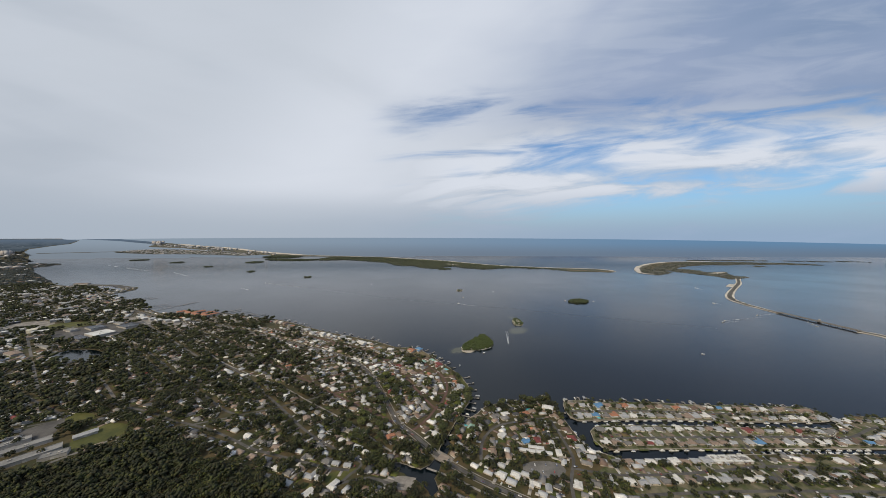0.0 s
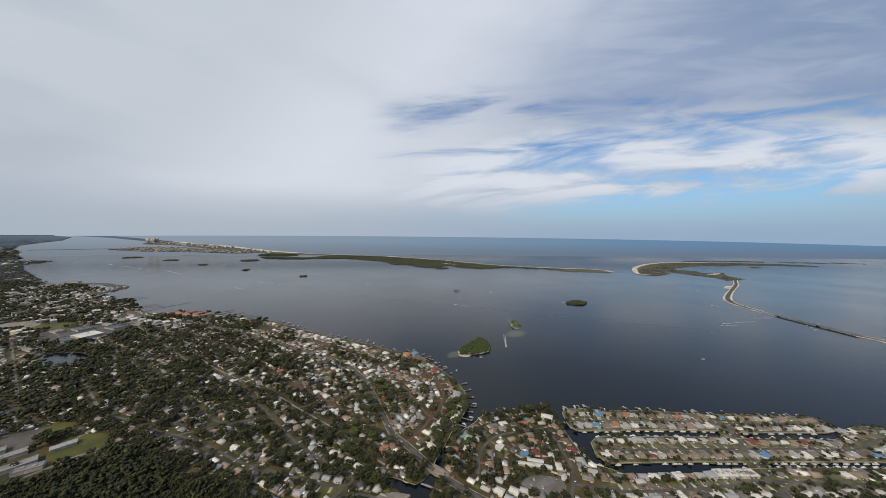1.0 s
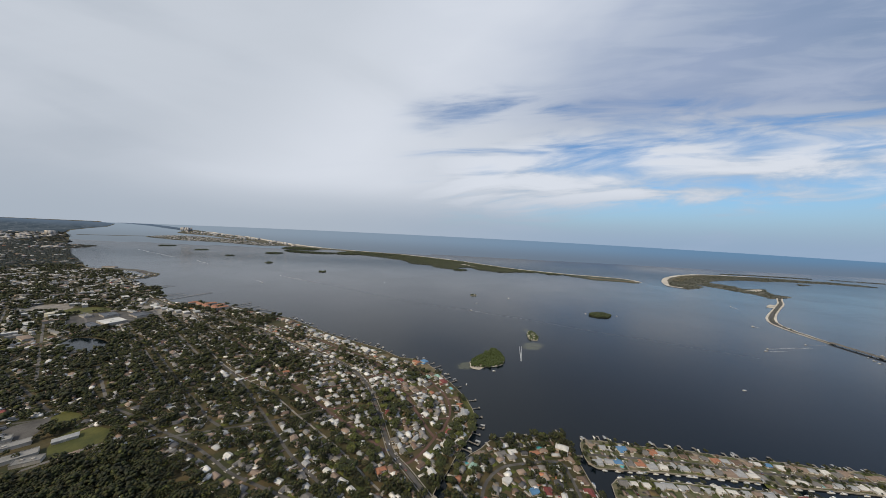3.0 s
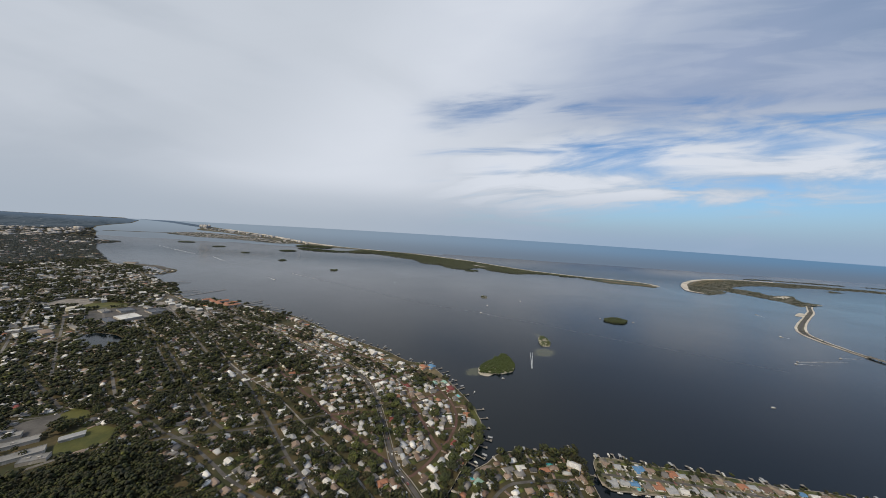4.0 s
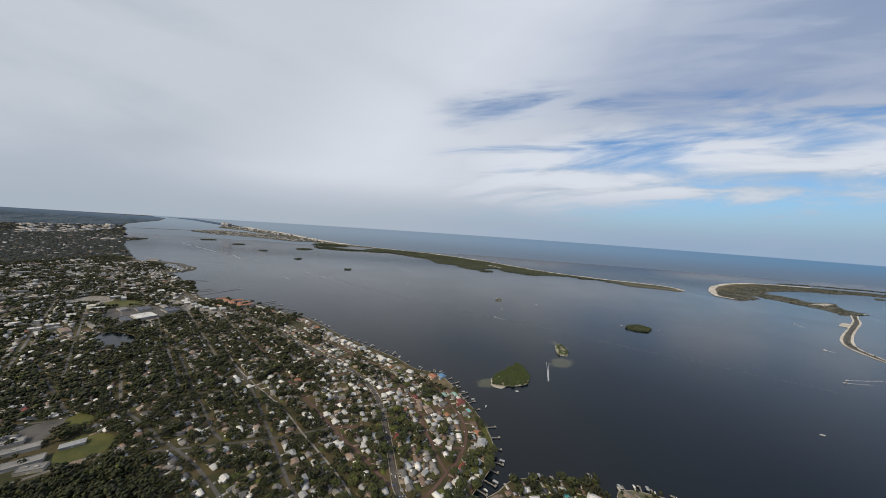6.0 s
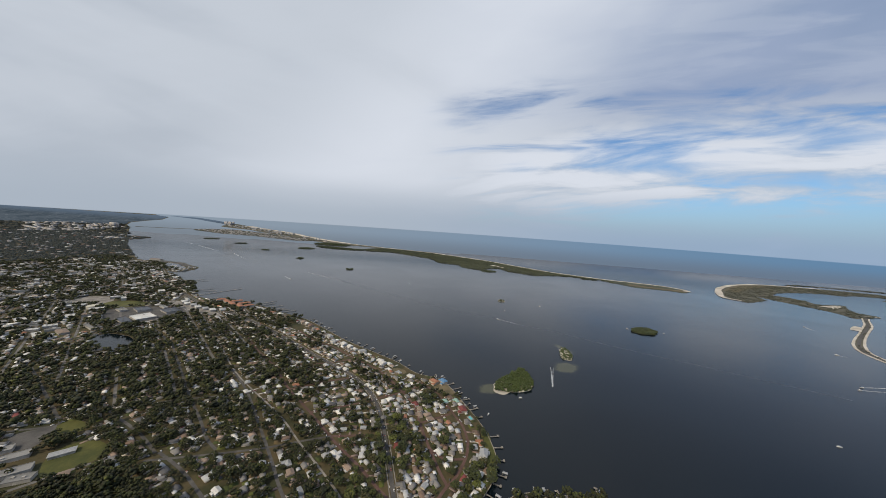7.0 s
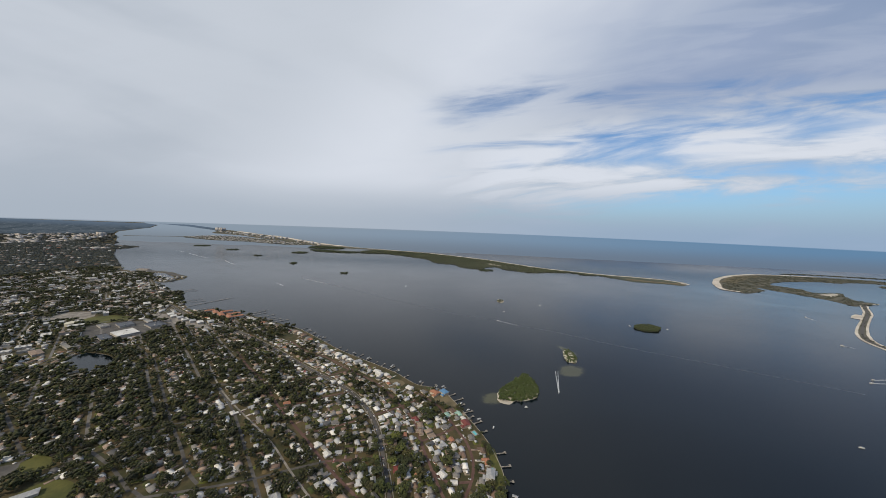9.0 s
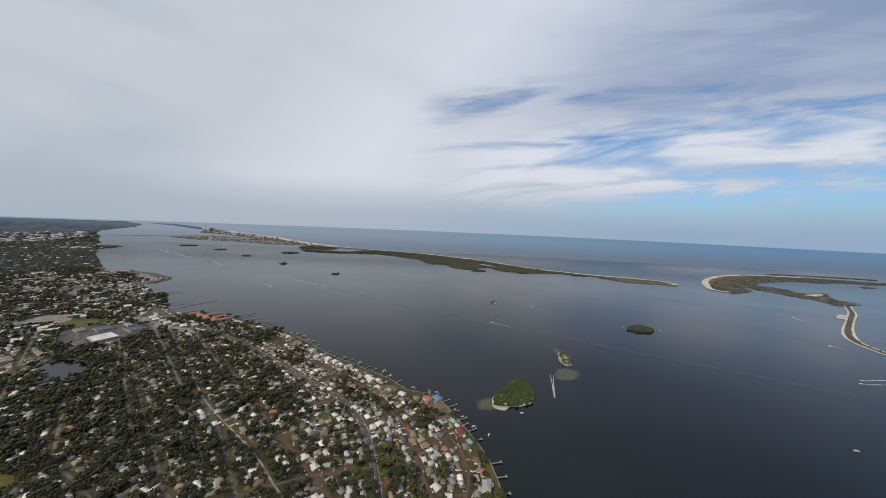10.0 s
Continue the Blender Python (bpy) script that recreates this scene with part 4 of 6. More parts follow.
for k, (x, y, w, d, a) in enumerate(((-1194, 752, 36, 16, 0.75), (-1144, 725, 30, 15, 0.8), (-1142, 761, 26, 16, 1.0), (-1104, 745, 26, 14, 0.95), (-1088, 708, 38, 15, -0.4),
                                     (-1264, 769, 40, 20, -0.34), (-1250, 792, 34, 15, -0.34), (-1229, 812, 30, 15, -0.34), (-1215, 775, 28, 12, -0.34), (-1290, 735, 44, 18, 0.7))):
    hall("industrial_unit", x, y, w, d, 5, a, WHITE_ROOF if k % 3 else GREY_ROOF, "long pale-roofed industrial unit by the pond", group="industrial units")
hall("shed", -1067, 742, 42, 18, 5, -0.35, ROOF_MATS["t"], "tan-roofed industrial shed on bare ground", pitched=2)
# school: long low wings
for x, y, w, d, a in ((-592, 401, 76, 14, 0.86), (-553, 390, 62, 15, 0.86), (-622, 404, 70, 13, 0.86), (-522, 396, 26, 12, 0.6)):
    hall("school_wing", x, y, w, d, 4.5, a, GREY_ROOF, "long low school wing with a grey roof", "school", group="school wings")
hall("school_hall", -530, 439, 24, 10, 4, 0.88, ROOF_MATS["l"], "narrow pale-roofed school hall at the playing field", "school", pitched=1.2)
hall("school_shed", -486, 411, 17, 9, 3.5, 0.90, ROOF_MATS["t"], "tan-roofed shed at the field's edge", "shed", pitched=1)
# clubhouse row and white flat-roofed offices by the main road
for x, y in ((-1085, 1078), (-1055, 1062), (-1020, 1055), (-985, 1040), (-950, 1036), (-915, 1030), (-890, 1045)):
    hall("boat_shed", x, y, 26, 16, 6, TOWN, WHITE_ROOF if x % 2 else ROOF_MATS["l"], "white boat storage shed", "shed", pitched=1.5, group="boat sheds")
# red-roofed apartments on the shore
for x, y, w, a in ((-955, 1128, 40, TOWN), (-915, 1110, 44, TOWN), (-880, 1128, 40, UP), (-925, 1145, 36, UP), (-868, 1095, 34, TOWN), (-990, 1140, 30, UP), (-845, 1110, 30, UP)):
    hall("apartment_block", x, y, w, 15, 9, a, TERRACOTTA, "waterfront apartment block with a terracotta roof", pitched=3, group="apartment blocks")
# trailer rows and motel by the parking lot
for x, y in ((118, 408), (140, 404), (132, 414)):
    hall("motel_wing", x, y, 20, 5, 3.0, -0.22, WHITE_ROOF, "low white motel wing", "motel", pitched=0.7, group="motel wings")
# white flat-roofed flats by the canal
for k in range(4):
    hall("canal_flats", 364 + 13.6 * k, 393, 11.5, 12, 3.4, 0.03, WHITE_ROOF, "low white flat-roofed canal flats", group="canal flats")
# town centre
for k in range(300):
    x, y = rng.uniform(-2350, -1120), 0
    y = rng.uniform(620, 1330) if x > -1700 else rng.uniform(850, 1560)
    if free(x, y, 9):
        mat = (WHITE_ROOF, GREY_ROOF, WHITE_ROOF, ROOF_MATS["l"], ROOF_MATS["t"])[k % 5]
        hall("town_building", x, y, rng.uniform(18, 42), rng.uniform(11, 20), rng.uniform(5, 9), TOWN + (k % 2) * math.pi / 2, mat,
             "pale flat-roofed building of the town centre", group="town centre buildings")


small_town = []
for k in range(2600):
    x, y = rng.uniform(-2480, -1090), rng.uniform(560, 1700)
    if free(x, y, 6):
        small_town.append((x, y, LAND_Z, TOWN + (k % 2) * math.pi / 2 + rng.normal(0, 0.04)))
        stamp(x, y, 9, 2)
small_town = np.array(small_town)
bm = box(-0.5, 0.5, -0.5, 0.5, -0.05, 0.92)
slab(bm, -0.52, 0.52, -0.52, 0.52, 0.92, 1.0)
slab(bm, 0.1, 0.26, -0.2, 0.1, 1.0, 1.2)
TOWN_PAINT = choice("town_roof_coating", [(0.66, 0.66, 0.65), (0.44, 0.44, 0.43), (0.25, 0.25, 0.25), (0.36, 0.31, 0.26), (0.13, 0.13, 0.135)], 0.8, "piece", 0.3, [5, 4, 4, 3, 2])
tagged(joined("town_blocks", [TOWN_PAINT], [(*arrays(bm), 0, small_town, np.c_[rng.uniform(12, 30, len(small_town)), rng.uniform(8, 13, len(small_town)), rng.uniform(4, 6, len(small_town))])]),
       "low shops and houses with white and grey flat roofs", "buildings", kind="stuff")


def water_tank(x, y):
    root = new("water_tank")
    root.matrix_basis = Matrix.Translation((x, y, LAND_Z))
    bm = bmesh.new()
    bmesh.ops.create_cone(bm, cap_ends=True, segments=40, radius1=15, radius2=15, depth=9, matrix=Matrix.Translation((0, 0, 4.3)))
    part("shell", bm, CREAM, root)
    bm = bmesh.new()
    bmesh.ops.create_uvsphere(bm, u_segments=40, v_segments=10, radius=15.3, matrix=Matrix.Translation((0, 0, 8.8)) @ Matrix.Diagonal((1, 1, 0.14, 1)))
    part("dome", bm, CREAM, root)
    stamp(x, y, 20, 2)
    tagged(root, "round cream-coloured water tank with a shallow dome", "tank")


water_tank(-1250, 917)

# ---------------------------------------------------------------- the rest of the suburb, joined
fill = []
for line, width in STREETS:
    seg = np.linalg.norm(np.diff(line, axis=0), axis=1)
    run = np.concatenate([[0], np.cumsum(seg)])
    for side in (-1, 1):
        for back in (0, 22):
            s = rng.uniform(4, 14)
            while s < run[-1]:
                i = min(np.searchsorted(run, s), len(line) - 1)
                a, b = line[max(i - 1, 0)], line[i]
                d = (b - a) / (np.linalg.norm(b - a) + 1e-9)
                p = b + side * np.array((-d[1], d[0])) * (width / 2 + rng.uniform(9, 13) + back)
                if free(*p, 5.6 if p[0] < -430 or p[0] > 60 else 6.2) and p[0] < 1000 and p[1] > 320:
                    fill.append((*p, math.atan2(d[1], d[0]) + (math.pi if side > 0 else 0) + rng.normal(0, 0.06)))
                    stamp(*p, 6.0, 2)
                    s += rng.uniform(14, 21)
                else:
                    s += 4
fill = np.array(fill)
forest = curve([(-640, 392), (-580, 380), (-506, 388), (-467, 418), (-409, 443), (-345, 412), (-299, 400), (-240, 372), (-195, 352), (-150, 322),
                (-60, 320), (-60, 240), (-720, 240)], 20, True)
fill = fill[~inside(forest, fill[:, :2])]
FIELD_WALLS = choice("mixed_house_walls", [(0.66, 0.64, 0.6), (0.56, 0.5, 0.42), (0.48, 0.46, 0.44), (0.42, 0.36, 0.3)], 0.9, "piece")
FIELD_ROOFS = choice("mixed_house_roofs", [ROOFS[c][0] for c in "wgltbodr"], 0.75, "piece", 0.6, [12, 34, 18, 11, 14, 1.2, 11, 1.0])
DRIVE = choice("driveway_concrete", [(0.48, 0.455, 0.42), (0.34, 0.315, 0.285), (0.22, 0.16, 0.135)], 0.9, "piece")
pieces = []
kinds = rng.choice(4, len(fill), p=[0.3, 0.27, 0.28, 0.15])
for k in range(4):
    walls, roof = house_meshes(k)
    some = fill[kinds == k]
    p, s = drawn(np.c_[some[:, :2], np.full(len(some), LAND_Z)])
    scale = np.repeat((s * rng.uniform(0.62, 0.80, len(some)))[:, None], 3, 1)
    at = np.c_[p, some[:, 2]]
    pieces.append((*arrays(walls), 0, at, scale))
    pieces.append((*arrays(roof), 1, at, scale))
tagged(joined("house_rows", [FIELD_WALLS, FIELD_ROOFS], pieces), "close rows of small suburban houses with white, grey and brown roofs", "houses", kind="stuff")

# driveways from the houses to the street
drives = [(x + math.sin(a) * 12.5 - 4.5 * math.cos(a), y - math.cos(a) * 12.5 - 4.5 * math.sin(a), LAND_Z + 0.03, a) for x, y, a, _ in HOUSES]
drives += [(x + math.sin(a) * 11 - 4 * math.cos(a), y - math.cos(a) * 11 - 4 * math.sin(a), LAND_Z + 0.03, a) for x, y, a in fill if x > -900]
drives = np.array(drives)
ii, jj, ok = cells(drives[:, :2])
dry_land = ok.copy()
dry_land[ok] = taken[ii[ok], jj[ok]] != 4
drives = drives[dry_land]
tagged(joined("driveways", [DRIVE], [(*arrays(box(-1.9, 1.9, -5, 5, -0.1, 0.03)), 0, drives, np.ones((len(drives), 3)))]),
       "short pale concrete driveways in front of houses", "driveway", kind="stuff")
for x, y, a, _ in HOUSES:
    stamp(x + math.sin(a) * 12, y - math.cos(a) * 12, 4, 1)

# garden plots: lawns, bare soil and paving behind and before the houses
PLOT = choice("garden_plots", [(0.044, 0.058, 0.012), (0.085, 0.098, 0.018), (0.115, 0.085, 0.040), (0.085, 0.060, 0.032), (0.25, 0.21, 0.16), (0.050, 0.060, 0.014)], 0.95, "piece", 0.25, [5, 6, 3, 2, 1.5, 4])
plots = []
for x, y, a in [h[:3] for h in HOUSES] + fill.tolist():
    for off, along in ((rng.uniform(9, 12), rng.uniform(-4, 4)), (-rng.uniform(9, 12), rng.uniform(-4, 4)), (rng.uniform(-3, 3), 11)):
        px, py = x + math.sin(a) * off + math.cos(a) * along, y - math.cos(a) * off + math.sin(a) * along
        i, j, ok = cells([(px, py)])
        if ok[0] and taken[i[0], j[0]] in (0, 2):
            plots.append((px, py, LAND_Z + rng.uniform(0.0, 0.04), a))
plots = np.array(plots)
tagged(joined("garden_plots", [PLOT], [(*arrays(box(-0.5, 0.5, -0.5, 0.5, -0.2, 0.02)), 0, plots, np.c_[rng.uniform(6, 13, len(plots)), rng.uniform(6, 10, len(plots)), np.ones(len(plots))])]),
       "patchwork of small lawns and bare garden plots", "gardens", kind="stuff")
# sheds, carports and patio roofs beside the houses
shed_at = rng.random(len(plots))
extra = plots[shed_at < 0.14].copy()
extra[:, 2] = LAND_Z
bm = hip(box(-0.5, 0.5, -0.5, 0.5, 0, 0.75), -0.5, 0.5, -0.5, 0.5, 0.78, 0.2, 0.06, 1.0)
tagged(joined("garden_sheds", [FIELD_ROOFS], [(*arrays(bm), 0, extra, np.c_[rng.uniform(2.5, 6, len(extra)), rng.uniform(2.5, 5, len(extra)), rng.uniform(2.4, 3.0, len(extra))])]),
       "small sheds and carports in the gardens", "sheds", kind="stuff")
PORCH = choice("porch_roof_paint", [(0.72, 0.72, 0.71), (0.58, 0.58, 0.57), (0.36, 0.37, 0.38), (0.44, 0.40, 0.35)], 0.6, "piece", 0.5, [4, 3, 3, 2])
spots = np.concatenate([np.array([h[:3] for h in HOUSES]), fill])
spots = spots[rng.random(len(spots)) < 0.55]
side = rng.choice([-1.0, 1.0], len(spots)) * rng.uniform(4.5, 7.0, len(spots))
back = rng.uniform(-6.0, 6.0, len(spots))
at = np.c_[spots[:, 0] + np.cos(spots[:, 2]) * side - np.sin(spots[:, 2]) * back, spots[:, 1] + np.sin(spots[:, 2]) * side + np.cos(spots[:, 2]) * back, np.full(len(spots), LAND_Z), spots[:, 2]]
ii, jj, ok = cells(at[:, :2])
firm = ok.copy()
firm[ok] = np.isin(taken[ii[ok], jj[ok]], (0, 2))
at = at[firm]
bm = box(-0.5, 0.5, -0.5, 0.5, 0.88, 1.0)
for cx, cy in ((-0.46, -0.46), (0.46, -0.46), (0.46, 0.46), (-0.46, 0.46)):
    slab(bm, cx - 0.03, cx + 0.03, cy - 0.03, cy + 0.03, 0.0, 0.88)
v, f = arrays(bm)
tagged(joined("porch_roofs", [PORCH], [(v, f, 0, at, np.c_[rng.uniform(3.0, 6.5, len(at)), rng.uniform(2.8, 5.0, len(at)), rng.uniform(2.5, 2.9, len(at))])]),
       "flat white porch and carport roofs on posts beside houses", "porches", kind="stuff")

# ---------------------------------------------------------------- trees
LEAF = [(0.0085, 0.0125, 0.0036), (0.0125, 0.0175, 0.0048), (0.018, 0.0235, 0.006), (0.0115, 0.0150, 0.0055), (0.034, 0.041, 0.009), (0.022, 0.022, 0.009)]


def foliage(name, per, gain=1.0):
    m, t, bsdf = material(name, 0.85)
    pick = (t.nodes.new("ShaderNodeObjectInfo").outputs["Random"] if per == "object"
            else t.nodes.new("ShaderNodeNewGeometry").outputs["Random Per Island"])
    w = np.cumsum([0, 3, 4, 3, 3, 1])
    r = ramp(t, list(zip((w / 16).tolist(), LEAF)))
    t.links.new(pick, r.inputs[0])
    c = object_coord(t)
    n = fbm(t, c, 0.55, 4, 0.7)
    wide = smooth(t, fbm(t, c, 0.012, 3, 0.5), 0.35, 0.65, 0.0, 0.5)
    single = smooth(t, fbm(t, c, 0.085, 2, 0.5), 0.36, 0.66)
    base = blend(t, smooth(t, n, 0.35, 0.7), r.outputs[0], blend(t, 1.0, r.outputs[0], (2.0, 1.9, 1.7), "MULTIPLY"))
    base = blend(t, wide, base, blend(t, 1.0, base, (0.75, 0.7, 0.8), "MULTIPLY"))
    base = blend(t, 1.0, base, blend(t, single, (0.62, 0.62, 0.6), (1.65, 1.6, 1.2)), "MULTIPLY")
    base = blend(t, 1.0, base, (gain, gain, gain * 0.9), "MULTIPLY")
    t.links.new(base, bsdf.inputs["Base Color"])
    b = t.nodes.new("ShaderNodeBump")
    b.inputs["Strength"].default_value, b.inputs["Distance"].default_value = 0.9, 0.6
    t.links.new(n, b.inputs["Height"])
    t.links.new(b.outputs[0], bsdf.inputs["Normal"])
    return m


# one leaf palette twice: single oaks brightened as if in stronger sun
SUNLIT_LEAVES, LEAF_MASS = foliage("sunlit_oak_leaves", "object", 1.5), foliage("tree_canopy", "piece")
BARK = mottled("bark", (0.05, 0.04, 0.03), (0.11, 0.09, 0.07), 0.8, 0.95, 5)


def ball(level):
    bm = bmesh.new()
    bmesh.ops.create_icosphere(bm, subdivisions=level, radius=1)
    return arrays(bm)


def tuft():
    """A jagged leaf tuft: an octahedron."""
    return (np.array(((1, 0, 0), (-1, 0, 0), (0, 1, 0), (0, -1, 0), (0, 0, 1), (0, 0, -1)), float),
            np.array(((0, 2, 4), (2, 1, 4), (1, 3, 4), (3, 0, 4), (2, 0, 5), (1, 2, 5), (3, 1, 5), (0, 3, 5))))


def clumps(n, spread, size, level, seed):
    """A crown of uneven leaf clumps round a centre, of about one unit's radius."""
    r = np.random.default_rng(seed)
    v0, f0 = ball(level) if level else tuft()
    V, F = [], []
    for k in range(n):
        a, h = r.uniform(0, 2 * math.pi), r.uniform(-0.25, 0.45)
        rad = spread * math.sqrt(r.uniform(0.05, 1)) * (1 - 0.5 * max(h, 0))
        v = v0 @ np.linalg.qr(r.normal(size=(3, 3)))[0] if not level else v0
        if not level and np.linalg.det(v[[0, 2, 4]]) < 0:
            v = v * (-1, 1, 1)
        v = (v + r.normal(0, 0.12, v0.shape)) * r.uniform(0.7, 1.3, v0.shape) * size * r.uniform(0.75, 1.2) * np.array((1, 1, 0.78))
        V.append(v + (rad * math.cos(a), rad * math.sin(a), h))
        F.append(f0 + k * len(v0))
    return np.concatenate(V), np.concatenate(F)


def mesh_of(name, v, f, mat):
    me = bpy.data.meshes.new(name)
    me.from_pydata(v.tolist(), [], f.tolist())
    me.materials.append(mat)
    return me


def build_tree(seed):
    root = new("tree")
    bm = bmesh.new()
    bmesh.ops.create_cone(bm, cap_ends=False, segments=7, radius1=0.45, radius2=0.25, depth=4.2, matrix=Matrix.Translation((0, 0, 1.9)))
    r = np.random.default_rng(seed)
    for k in range(5):
        a = k * 1.26 + r.uniform(0, 0.5)
        limb = Matrix.Translation((0, 0, 3.6)) @ Matrix.Rotation(a, 4, "Z") @ Matrix.Rotation(radians(48), 4, "Y") @ Matrix.Translation((0, 0, 1.8))
        bmesh.ops.create_cone(bm, cap_ends=False, segments=5, radius1=0.2, radius2=0.07, depth=3.8, matrix=limb)
    part("trunk", bm, BARK, root)
    v, f = clumps(44, 0.95, 0.27, 0, seed)
    crown = new("crown", mesh_of("crown", v * (4.8, 4.8, 3.4) + (0, 0, 5.6), f, SUNLIT_LEAVES))
    crown.parent = root
    return tagged(root, "broad dark green live oak standing between houses", "tree", "trees of the suburb")


# plan of the crowns: a jittered grid, thinned by district
near = np.stack(np.meshgrid(np.arange(-1000, 900, 7.2), np.arange(250, 1180, 7.2)), -1).reshape(-1, 2)
mid = np.stack(np.meshgrid(np.arange(-2490, -1000, 9.5), np.arange(300, 1790, 9.5)), -1).reshape(-1, 2)
trees = np.concatenate([np.c_[near, np.full(len(near), 4.7)], np.c_[mid, np.full(len(mid), 5.6)]])
trees[:, :2] += rng.uniform(-3.2, 3.2, (len(trees), 2))
trees[:, 2] *= np.exp(rng.normal(-0.06, 0.34, len(trees))).clip(0.45, 1.7)
school_ground = inside([(-665, 372), (-650, 440), (-575, 452), (-508, 422), (-498, 372), (-560, 352)], trees[:, :2])
in_forest = inside(forest, trees[:, :2]) & ~school_ground
creek_wood = inside([(-95, 405), (-60, 420), (-15, 408), (20, 380), (60, 345), (0, 300), (-90, 320), (-70, 345), (-35, 350), (-30, 375), (-75, 395)], trees[:, :2])
bay_wood = inside([(15, 430), (60, 490), (75, 470), (60, 440), (50, 395), (20, 400)], trees[:, :2])
canals = (trees[:, 0] > 205) & (trees[:, 1] < 560)
grove = np.array([noise.noise((x * 0.012, y * 0.012, 3.3)) for x, y in trees[:, :2]])
chance = 0.64 + 1.25 * grove
chance[trees[:, 0] < -420] += 0.20
chance[(trees[:, 0] < -130) & (trees[:, 1] < 560)] += 0.22
chance[trees[:, 0] < -1000] -= 0.30
chance[(trees[:, 0] > -420) & (trees[:, 1] > 440)] -= 0.20
waterside = np.min(np.linalg.norm(trees[:, None, :2] - curve(MARINA_SHORE[16:] + TOWN_SHORE[1:14], 25)[None], axis=2), axis=1)
chance -= np.interp(waterside, (15, 50, 160), (0.62, 0.34, 0.0))
quay = np.min(np.linalg.norm(trees[:, None, :2] - curve(MARINA_SHORE[:8], 25)[None], axis=2), axis=1)
chance[quay < 75] = 0.0
chance[canals] = np.where(trees[canals, 1] < 385, 0.95, np.where(trees[canals, 0] > 450, 0.75, 0.55))
chance[inside([(262, 318), (262, 345), (300, 352), (330, 346), (340, 318)], trees[:, :2])] = 0.95
trees[canals, 2] *= np.where(trees[canals, 1] < 385, 0.78, 0.62)
trees[trees[:, 0] < -330, 2] *= 1.16
chance[in_forest | creek_wood | bay_wood] = 1.0
chance[school_ground] = 0.16
keep = rng.random(len(trees)) < chance
ii, jj, ok = cells(trees[:, :2])
state = np.full(len(trees), 4)
state[ok] = taken[ii[ok], jj[ok]]
keep &= (state == 0) | ((state == 1) & (rng.random(len(trees)) < np.where(trees[:, 0] < -300, 0.05, 0.03))) | (in_forest & (state < 2))
trees, in_forest = trees[keep], in_forest[keep]
trees[in_forest, 2] *= 1.15
# single oaks of the point and the creek side
alone = (trees[:, 0] > -150) & (trees[:, 0] < 60) & (trees[:, 1] > 430) & (trees[:, 1] < 720)
chosen = np.flatnonzero(alone)[:300]
protos = []
for k, i in enumerate(chosen):
    x, y, r = trees[i]
    m = Matrix.Translation((x, y, LAND_Z)) @ Matrix.Rotation(rng.uniform(0, 6.28), 4, "Z")
    if k < 6:
        t = build_tree(40 + k)
        t.matrix_basis = m
        t.scale = (r / 4.4,) * 3
        protos.append(t)
    else:
        t = copy_thing(protos[k % 6], m)
        t.scale = (r / 4.4,) * 3
rest = np.delete(trees, chosen, 0)
pieces = []
close = rest[:, 0] > -620
front = close & (rest[:, 1] < 560) & (rest[:, 0] < 60)
for group, n, size, level, count in ((rest[front], 36, 0.235, 0, 9), (rest[close & ~front], 18, 0.34, 0, 9), (rest[~close], 9, 0.44, 0, 7)):
    which = rng.integers(0, count, len(group))
    for k in range(count):
        some = group[which == k]
        v, f = clumps(n, 0.86 if n > 30 else 0.8, size, level, 90 + k + n)
        r = some[:, 2]
        high = r * rng.uniform(0.75, 1.15, len(some))
        p, s = drawn(np.c_[some[:, :2], LAND_Z + 1.6 + high * 0.75])
        pieces.append((v, f, 0, np.c_[p, rng.uniform(0, 6.28, len(some))], np.c_[r, r, high] * s[:, None]))
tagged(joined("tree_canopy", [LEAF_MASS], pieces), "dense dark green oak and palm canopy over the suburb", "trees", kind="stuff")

# ---------------------------------------------------------------- the far mainland
far_at = []
for depth, step in ((0, 20.0), (1, 80.0)):
    lo, hi = ((-5200, -2450), (300, 3200)) if depth == 0 else ((-20000, -2400), (800, 16000))
    g = np.stack(np.meshgrid(np.arange(*lo, step), np.arange(*hi, step)), -1).reshape(-1, 2) + rng.uniform(-step / 3, step / 3, (int(np.ceil((lo[1] - lo[0]) / step)) * int(np.ceil((hi[1] - hi[0]) / step)), 2))
    g = g[inside(MAINLAND, g)]
    if depth:
        g = g[((g[:, 0] < -5200) | (g[:, 1] > 3200)) & (g[:, 0] > -7300)]
    g = g[(g[:, 0] > -2.2 * g[:, 1] - 700)]
    far_at.append(np.c_[g, np.full(len(g), step * 0.56)])
far_at = np.concatenate(far_at)
far_at = far_at[rng.random(len(far_at)) < 0.86]
built = rng.random(len(far_at)) < 0.045
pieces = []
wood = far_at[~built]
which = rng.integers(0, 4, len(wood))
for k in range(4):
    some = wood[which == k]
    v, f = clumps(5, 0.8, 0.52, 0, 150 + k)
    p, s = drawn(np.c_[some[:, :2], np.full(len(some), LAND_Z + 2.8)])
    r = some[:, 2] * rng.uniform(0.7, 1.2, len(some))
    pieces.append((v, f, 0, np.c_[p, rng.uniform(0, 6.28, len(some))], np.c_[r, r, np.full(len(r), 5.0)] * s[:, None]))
# leaf colours lightened and greyed in place of distance haze
tagged(joined("far_woodland", [choice("hazed_far_tree_cover", [(0.040, 0.050, 0.048), (0.052, 0.064, 0.060), (0.066, 0.078, 0.072)], 0.95, "piece", 0.1)], pieces), "tree cover of the mainland towards the horizon, paled as by haze", "trees", kind="stuff")
roofs = far_at[built]
